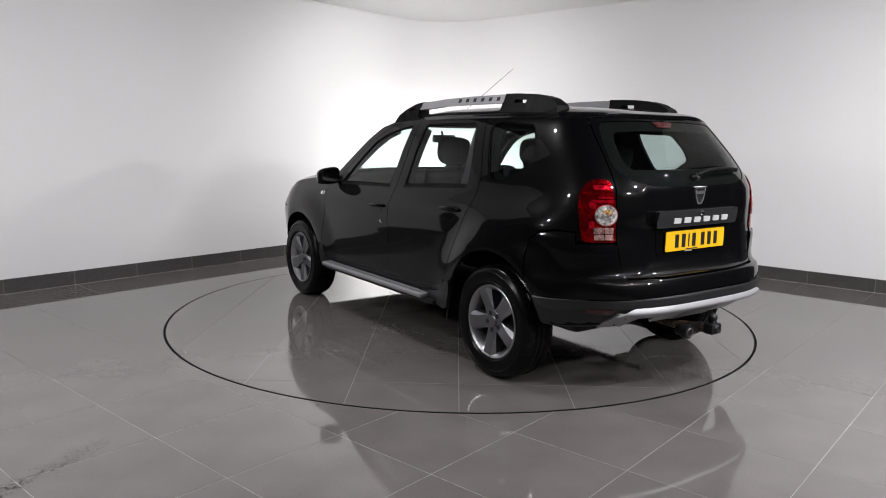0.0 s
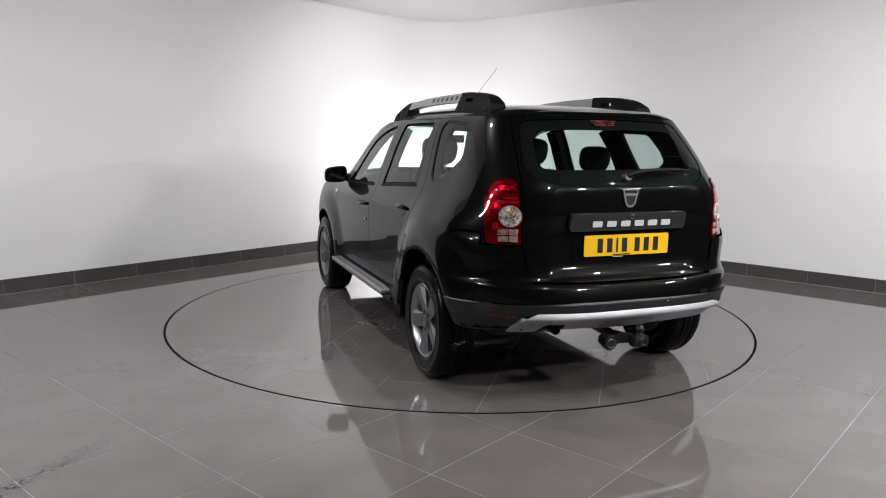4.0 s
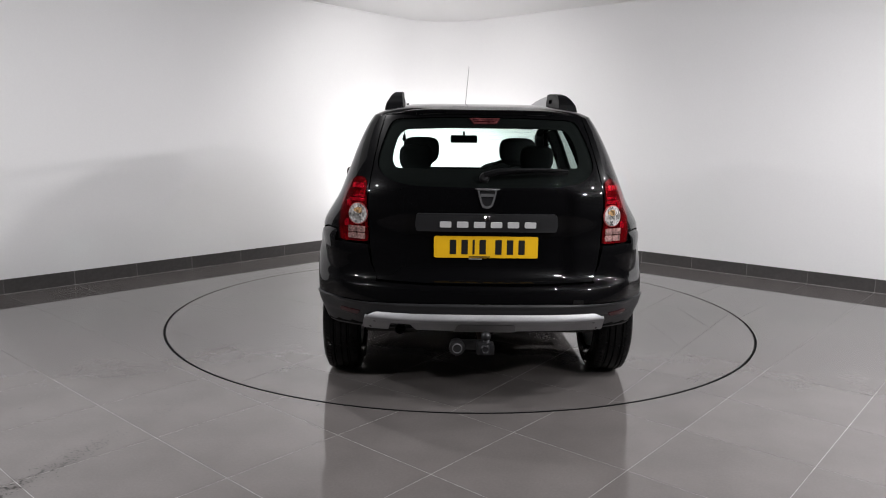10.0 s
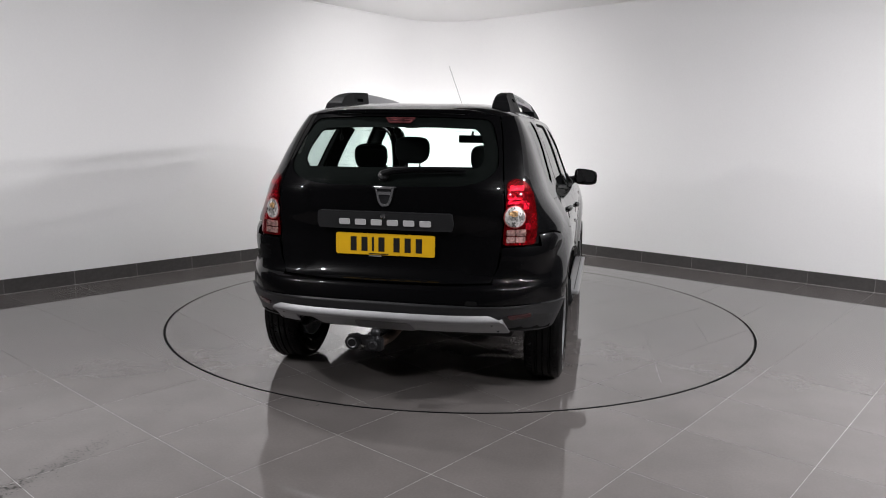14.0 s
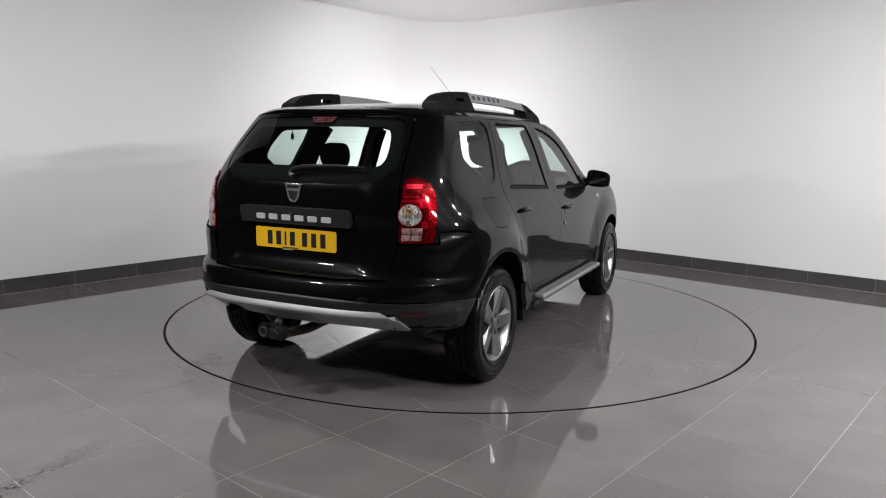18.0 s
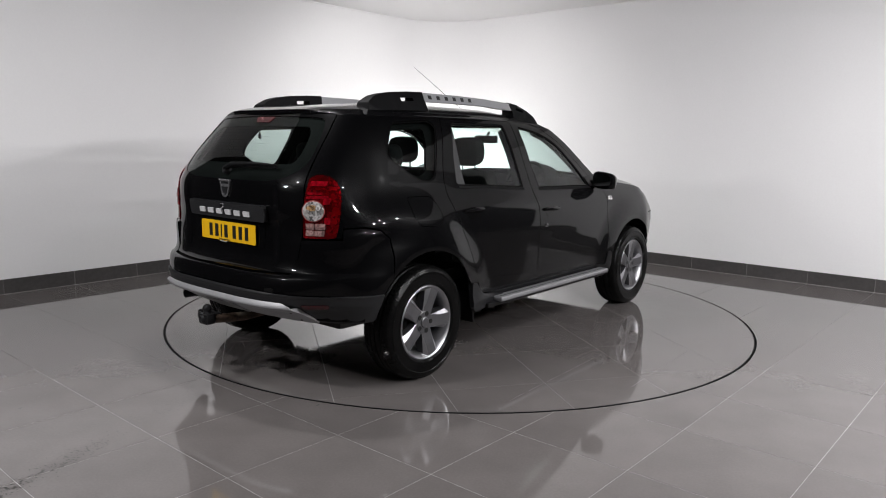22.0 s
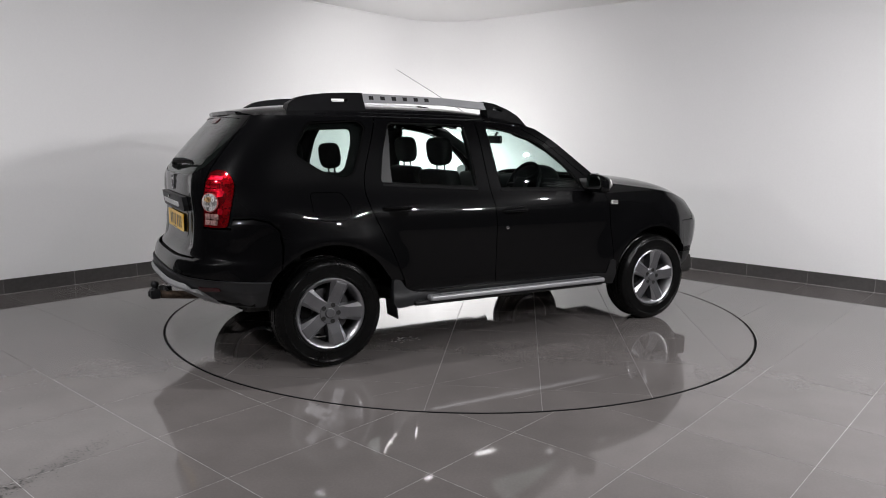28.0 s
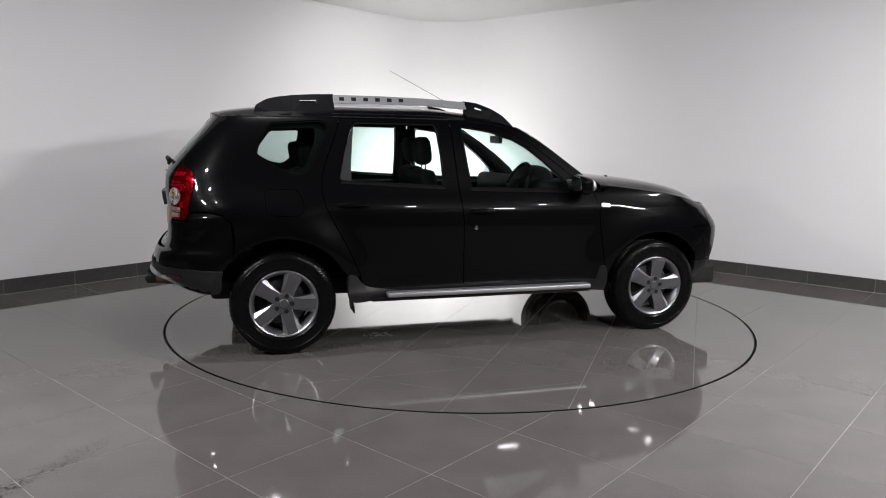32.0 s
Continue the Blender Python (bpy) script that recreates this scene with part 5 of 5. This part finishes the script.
def wheels():
    """Four wheels: tyre, rim, five spokes, black discs as shaded nut holes, hub cap and brake."""
    bm = bmesh.new()
    # profile across the tyre: (radius, offset along the axle), outer side up
    prof = [(0.212, 0.088), (0.222, 0.098), (0.228, 0.1035), (0.236, 0.1045), (0.239, 0.1015), (0.262, 0.1045), (0.284, 0.1035), (0.287, 0.1060), (0.293, 0.1055), (0.296, 0.1020), (0.305, 0.099), (0.318, 0.091), (0.326, 0.078), (0.3295, 0.055)]
    for o in (0.046, 0.040):
        prof.append((0.3295 if o == 0.046 else 0.322, o))
    prof += [(0.322, 0.034), (0.3305, 0.028), (0.331, 0.004), (0.323, 0.001)]
    full = prof + [(r, -o) for r, o in prof[::-1]]
    lathe(bm, full, sides=72)
    tyre_mesh = bm
    made = {}

    def wheel_mesh(name, bm, mat, smooth=True):
        me = bpy.data.meshes.new(name)
        bmesh.ops.recalc_face_normals(bm, faces=bm.faces)
        bm.to_mesh(me)
        bm.free()
        if smooth:
            me.polygons.foreach_set("use_smooth", [True] * len(me.polygons))
            me.set_sharp_from_angle(angle=radians(32))
        me.materials.append(mat)
        made[name] = me
    # tread blocks at the shoulders
    for k in range(72):
        w = math.tau * (k + 0.5) / 72
        for o in (0.073, -0.073):
            box(tyre_mesh, (0.010, 0.017, 0.030), Matrix.Rotation(w, 4, "Z") @ Matrix.Translation((0.3235, 0, o)) @ Matrix.Rotation(radians(-20 if o > 0 else 20), 4, "Y"))
    wheel_mesh("tyre", tyre_mesh, TYRE)
    bm = bmesh.new()
    lathe(bm, [(0.216, 0.083), (0.2165, 0.092), (0.211, 0.0965), (0.205, 0.094), (0.197, 0.083), (0.183, 0.062), (0.180, 0.03), (0.182, -0.05), (0.19, -0.09)], sides=64)
    wheel_mesh("rim", bm, ALLOY)
    bm = bmesh.new()
    lathe(bm, [(0.0005, 0.012), (0.145, 0.012), (0.150, 0.006), (0.150, -0.006), (0.12, -0.01)], sides=48)
    lathe(bm, [(0.0005, -0.085), (0.184, -0.085)], sides=48)
    wheel_mesh("brake_disc", bm, DISC)
    bm = bmesh.new()
    box(bm, (0.07, 0.13, 0.05), Matrix.Translation((-0.135, 0.03, 0.012)), 0.012)
    wheel_mesh("brake_caliper", bm, LINER)
    # one spoke: a flat face, a paler facet falling away on each side, dark flanks
    bm = bmesh.new()
    rows = []
    for r, w, h, facet in ((0.030, 0.030, 0.074, 0.002), (0.070, 0.040, 0.076, 0.003), (0.084, 0.041, 0.078, 0.006), (0.100, 0.043, 0.081, 0.013), (0.130, 0.048, 0.086, 0.021),
                           (0.165, 0.055, 0.090, 0.029), (0.190, 0.061, 0.092, 0.035), (0.204, 0.068, 0.090, 0.040)):
        facet *= 0.8
        d = facet * 0.8
        rows.append([bm.verts.new((r, y, z)) for y, z in ((-w - 0.004, h - 0.060), (-w, h - d), (-w + facet, h), (w - facet, h), (w, h - d), (w + 0.004, h - 0.060))])
    for a, b in zip(rows, rows[1:]):
        for k in range(5):
            f = bm.faces.new((a[k], a[k + 1], b[k + 1], b[k]))
            f.material_index = (2, 1, 0, 1, 2)[k]
    wheel_mesh("spoke", bm, ALLOY_FACE, False)
    made["spoke"].materials.append(ALLOY)
    made["spoke"].materials.append(ALLOY_DARK)
    bm = bmesh.new()
    lathe(bm, [(0.0005, 0.086), (0.026, 0.085), (0.030, 0.082), (0.032, 0.075)], sides=28)
    lathe(bm, [(0.031, 0.0765), (0.062, 0.078), (0.072, 0.070), (0.072, 0.03)], sides=36)
    wheel_mesh("hub", bm, ALLOY_FACE)
    # black disc that paints the shade in a nut's hole
    bm = bmesh.new()
    lathe(bm, [(0.0145, 0.0005), (0.0145, 0.003), (0.0005, 0.002)], sides=14)
    wheel_mesh("wheel_nut", bm, INK)
    for x in (0.0, BASE):
        for s in (1, -1):
            thing = new("wheel")
            thing.parent = CAR
            # the axle is the wheel's z, outwards
            thing.matrix_basis = SHIFT @ Matrix.Translation((x, s * 0.775, AXLE + 0.008)) @ Matrix.Rotation(radians(-90 * s), 4, "X") @ Matrix.Rotation(radians({(0, -1): -2, (1, -1): 7, (0, 1): 9, (1, 1): 24}[(int(x > 1), s)]), 4, "Z")
            tagged(thing, "alloy wheel with five broad spokes and black tyre")
            for name in ("tyre", "rim", "brake_disc", "brake_caliper", "hub"):
                piece(name, made[name], thing)
            for k in range(5):
                ob = piece("spoke", made["spoke"], thing)
                ob.matrix_basis = Matrix.Rotation(math.tau * k / 5, 4, "Z")
                nut = piece("wheel_nut", made["wheel_nut"], thing)
                nut.matrix_basis = Matrix.Rotation(math.tau * k / 5, 4, "Z") @ Matrix.Translation((0.052, 0, 0.0775))


def underside():
    """Dark liner behind the panel gaps, floor pan, wheel wells, axle, exhaust and tow bar."""
    v, f = [], []
    zs = [0.40 + 0.055 * k for k in range(12)]
    qs = [0.0] + [0.05 * k for k in range(1, 97)]
    for s in (1, -1):
        base = len(v)
        for q in qs:
            for z in zs:
                p, n = on_skin(-0.022)(s * max(q, 0.001), z)
                v.append(p)
        for i in range(len(qs) - 1):
            for j in range(len(zs) - 1):
                ids = [base + i * len(zs) + j, base + (i + 1) * len(zs) + j, base + (i + 1) * len(zs) + j + 1, base + i * len(zs) + j + 1]
                mid = sum((v[k] for k in ids), Vector()) / 4
                if min(math.hypot(mid.x - w, mid.z - AXLE) for w in (0.0, BASE)) > 0.44:
                    f.append(tuple(ids))
    ob = piece("inner_shell", mesh_of("inner_shell", v, f, LINER), CAR, "black inner body behind the panels")
    ob.matrix_basis = SHIFT
    bm = bmesh.new()
    box(bm, (3.55, 1.26, 0.12), Matrix.Translation((1.33, 0, 0.385)), 0.03)
    box(bm, (1.86, 1.64, 0.10), Matrix.Translation((1.35, 0, 0.395)), 0.03)
    box(bm, (0.20, 0.90, 0.10), Matrix.Translation((-0.46, 0, 0.46)), 0.03)
    box(bm, (0.30, 1.30, 0.16), Matrix.Translation((3.18, 0, 0.36)), 0.03)
    box(bm, (0.5, 0.5, 0.12), Matrix.Translation((0.45, 0.3, 0.31)), 0.04)
    car_part("floor_pan", bm, UNDERBODY, None, "black underbody")
    bm = bmesh.new()
    tube(bm, [(0.0, -0.70, AXLE), (0.0, 0.70, AXLE)], 0.035, 12)
    tube(bm, [(BASE, -0.70, AXLE), (BASE, 0.70, AXLE)], 0.03, 12)
    box(bm, (0.22, 0.22, 0.18), Matrix.Translation((0.0, 0, AXLE)), 0.05)
    car_part("axles", bm, UNDERBODY, None, "black axles")
    for x in (0.0, BASE):
        for s in (1, -1):
            bm = bmesh.new()
            lathe(bm, [(0.10, 0.0), (0.18, 0.0), (0.26, 0.0), (0.34, 0.0), (0.435, 0.0), (0.435, 0.10), (0.435, 0.312 if x < 1 else 0.245)], Matrix.Translation((x, s * 0.585, AXLE + 0.01)) @ Matrix.Rotation(radians(-90 * s), 4, "X"), 40)
            for vert in list(bm.verts):
                if vert.co.z < 0.36 or (abs(vert.co.y) > 0.80 and vert.co.z < 0.60):
                    bm.verts.remove(vert)
            car_part("wheel_well", bm, LINER, None, "black wheel well liner", True)
    bm = bmesh.new()
    tube(bm, [(0.3, 0.42, 0.36), (-0.45, 0.42, 0.40), (-0.68, 0.42, 0.425), (-0.745, 0.425, 0.425)], 0.026, 14, False)
    car_part("exhaust", bm, STEEL, None, "dark steel exhaust pipe", True)
    # tow bar: a rusty arm, a coupling block with the ball on it, a socket beside it
    bm = bmesh.new()
    tube(bm, [(-0.30, 0.0, 0.35), (-0.62, 0.0, 0.335), (-0.78, 0.0, 0.352), (-0.85, 0.0, 0.362)], 0.026, 10)
    box(bm, (0.05, 0.9, 0.05), Matrix.Translation((-0.52, 0, 0.40)), 0.008)
    bar = car_part("tow_bar", bm, RUST, None, "rusty dark steel tow bar", True)
    bm = bmesh.new()
    tube(bm, [(-0.862, 0.002, 0.340), (-0.863, 0.002, 0.385), (-0.862, 0.002, 0.412)], [0.030, 0.027, 0.016], 12)
    bmesh.ops.create_uvsphere(bm, u_segments=20, v_segments=12, radius=0.025, matrix=Matrix.Translation((-0.861, 0.002, 0.424)))
    box(bm, (0.06, 0.085, 0.060), Matrix.Translation((-0.862, 0.004, 0.365)), 0.012)
    car_part("tow_ball", bm, STEEL, bar, "dark tow ball", True)
    bm = bmesh.new()
    lathe(bm, [(0.0005, 0.008), (0.020, 0.008), (0.025, 0.0)], Matrix.Translation((-0.891, 0.006, 0.366)) @ Matrix.Rotation(radians(-90), 4, "Y"), 18)
    lathe(bm, [(0.014, 0.008), (0.0165, 0.0105), (0.019, 0.008)], Matrix.Translation((-0.891, 0.006, 0.366)) @ Matrix.Rotation(radians(-90), 4, "Y"), 18)
    car_part("bolt_cap", bm, STEEL, bar, "round dark bolt cap", True)
    bm = bmesh.new()
    tube(bm, [(-0.74, 0.14, 0.352), (-0.78, 0.14, 0.352), (-0.782, 0.14, 0.352), (-0.815, 0.14, 0.349), (-0.820, 0.14, 0.349)], [0.030, 0.030, 0.039, 0.039, 0.031], 18)
    box(bm, (0.02, 0.18, 0.05), Matrix.Translation((-0.785, 0.08, 0.360)), 0.006)
    sock = car_part("tow_socket", bm, BLACK, bar, "black round tow socket", True)
    bm = bmesh.new()
    lathe(bm, [(0.020, 0.0), (0.023, 0.002), (0.026, 0.0)], Matrix.Translation((-0.8205, 0.14, 0.349)) @ Matrix.Rotation(radians(-90), 4, "Y"), 20)
    car_part("socket_ring", bm, DISC, sock, "pale ring on the socket lid", True)


def cabin():
    """Seats with headrests, dashboard, steering wheel, mirror, luggage cover."""
    def rest(x, y, z, w, h, seat_x, top, low):
        bm = bmesh.new()
        box(bm, (0.11, w * 1.75, top - low), Matrix.Translation((seat_x, y, (top + low) / 2)) @ Matrix.Rotation(radians(-14), 4, "Y"), 0.045, 3)
        back = car_part("seat_back", bm, FABRIC, None, "dark fabric seat back", True)
        bm = bmesh.new()
        bmesh.ops.create_cube(bm, size=2.0)
        bmesh.ops.subdivide_edges(bm, edges=bm.edges[:], cuts=7, use_grid_fill=True)
        for v in bm.verts:
            c = v.co / (abs(v.co.x) ** 3.6 + abs(v.co.y) ** 3.6 + abs(v.co.z) ** 3.6) ** (1 / 3.6)
            v.co = Vector((c.x * 0.052, c.y * w / 2 * (1 - 0.17 * max(0.0, -c.z) ** 1.5), c.z * h / 2))
        bm.transform(Matrix.Translation((x, y, z)) @ Matrix.Rotation(radians(-8), 4, "Y"))
        car_part("headrest", bm, FABRIC, back, "dark fabric headrest", True)
        bm = bmesh.new()
        for d in (-0.055, 0.055):
            tube(bm, [(x + 0.005, y + d, z), (x + 0.02, y + d, top - 0.05)], 0.006, 8)
        car_part("headrest_post", bm, STEEL, back, "steel headrest posts", True)
        bm = bmesh.new()
        box(bm, (0.48, w * 1.8, 0.16), Matrix.Translation((seat_x + 0.24, y, low + 0.02)), 0.05, 3)
        car_part("seat_cushion", bm, FABRIC, back, "dark fabric seat cushion", True)
    for s in (1, -1):
        ahead = 0.09 if s > 0 else 0.0
        rest(1.02 + ahead, s * 0.35, 1.285, 0.265, 0.20, 1.08 + ahead, 1.16, 0.56)
        rest(0.19, s * 0.37, 1.255, 0.205, 0.165, 0.26, 1.14, 0.58)
    bm = bmesh.new()
    box(bm, (0.10, 0.40, 0.50), Matrix.Translation((0.27, 0, 0.83)) @ Matrix.Rotation(radians(-14), 4, "Y"), 0.04)
    car_part("seat_back", bm, FABRIC, None, "dark fabric middle seat back", True)
    bm = bmesh.new()
    box(bm, (0.46, 1.40, 0.22), Matrix.Translation((2.02, 0, 0.965)) @ Matrix.Rotation(radians(6), 4, "Y"), 0.06, 3)
    hood = bmesh.ops.create_uvsphere(bm, u_segments=24, v_segments=12, radius=1.0)["verts"]
    for v in hood:
        c = v.co / (abs(v.co.x) ** 2.6 + abs(v.co.y) ** 2.6 + abs(v.co.z) ** 2.6) ** (1 / 2.6)
        v.co = Vector((1.89 + 0.12 * c.x, -0.34 + 0.22 * c.y, 1.068 + 0.118 * c.z))
    dash = car_part("dashboard", bm, TRIM_GREY, None, "dark grey dashboard", True)
    bm = bmesh.new()
    m = Matrix.Translation((1.750, -0.36, 1.028)) @ Matrix.Rotation(radians(-66), 4, "Y")
    lathe(bm, [(0.185 + 0.014 * math.cos(k * math.tau / 8), 0.014 * math.sin(k * math.tau / 8)) for k in range(8)], m, 40, True)
    for w in (0, 140, 220):
        d = Vector((math.cos(radians(w + 90)) * 0.18, math.sin(radians(w + 90)) * 0.18, 0))
        tube(bm, [m @ Vector((0, 0, 0.02)), m @ d], 0.014, 8)
    box(bm, (0.12, 0.14, 0.045), m @ Matrix.Translation((0, 0, 0.02)), 0.02)
    tube(bm, [m @ Vector((0, 0, 0)), m @ Vector((0, 0, -0.22))], 0.03, 10)
    car_part("steering_wheel", bm, TRIM_GREY, dash, "dark grey steering wheel", True)
    bm = bmesh.new()
    box(bm, (0.03, 0.22, 0.062), Matrix.Translation((1.72, 0.01, 1.372)), 0.014, 3)
    tube(bm, [(1.73, 0.01, 1.39), (1.76, 0.01, 1.43)], 0.010, 8)
    car_part("cabin_mirror", bm, BLACK, None, "black inside mirror", True)
    bm = bmesh.new()
    tube(bm, [(-0.17, 0.43, 1.50), (-0.17, 0.43, 1.40), (-0.17, 0.43, 1.385), (-0.17, 0.43, 1.365), (-0.17, 0.43, 1.355)], [0.002, 0.002, 0.009, 0.012, 0.004], 10)
    car_part("hanging_tag", bm, BLACK, None, "small black drop on a cord", True)
    bm = bmesh.new()
    box(bm, (0.56, 1.16, 0.018), Matrix.Translation((-0.16, 0, 1.045)), 0.006)
    car_part("luggage_cover", bm, TRIM_GREY, None, "dark luggage cover")
    bm = bmesh.new()
    box(bm, (2.3, 1.30, 0.03), Matrix.Translation((0.95, 0, 0.47)), 0.01)
    car_part("cabin_floor", bm, TRIM_GREY, None, "dark cabin carpet")
    # seat belts hang from the pillars
    for s in (1, -1):
        bm = bmesh.new()
        tube(bm, [(1.10, s * 0.655, 1.33), (1.11, s * 0.70, 1.0), (1.10, s * 0.74, 0.6)], 0.012, 6)
        car_part("seat_belt", bm, BLACK, None, "black seat belt")


for side_sign in (1, -1):
    side_panels(side_sign)
tail()
nose()
wheels()
underside()
cabin()


# ---------------------------------------------------------------- movement
def motions():
    rows = [(float(t), pose(0, 0, 0, 0, 0, heading(t))) for t in range(0, 33, 2)]
    walk(CAR, rows)
    walk(TABLE, rows)


motions()
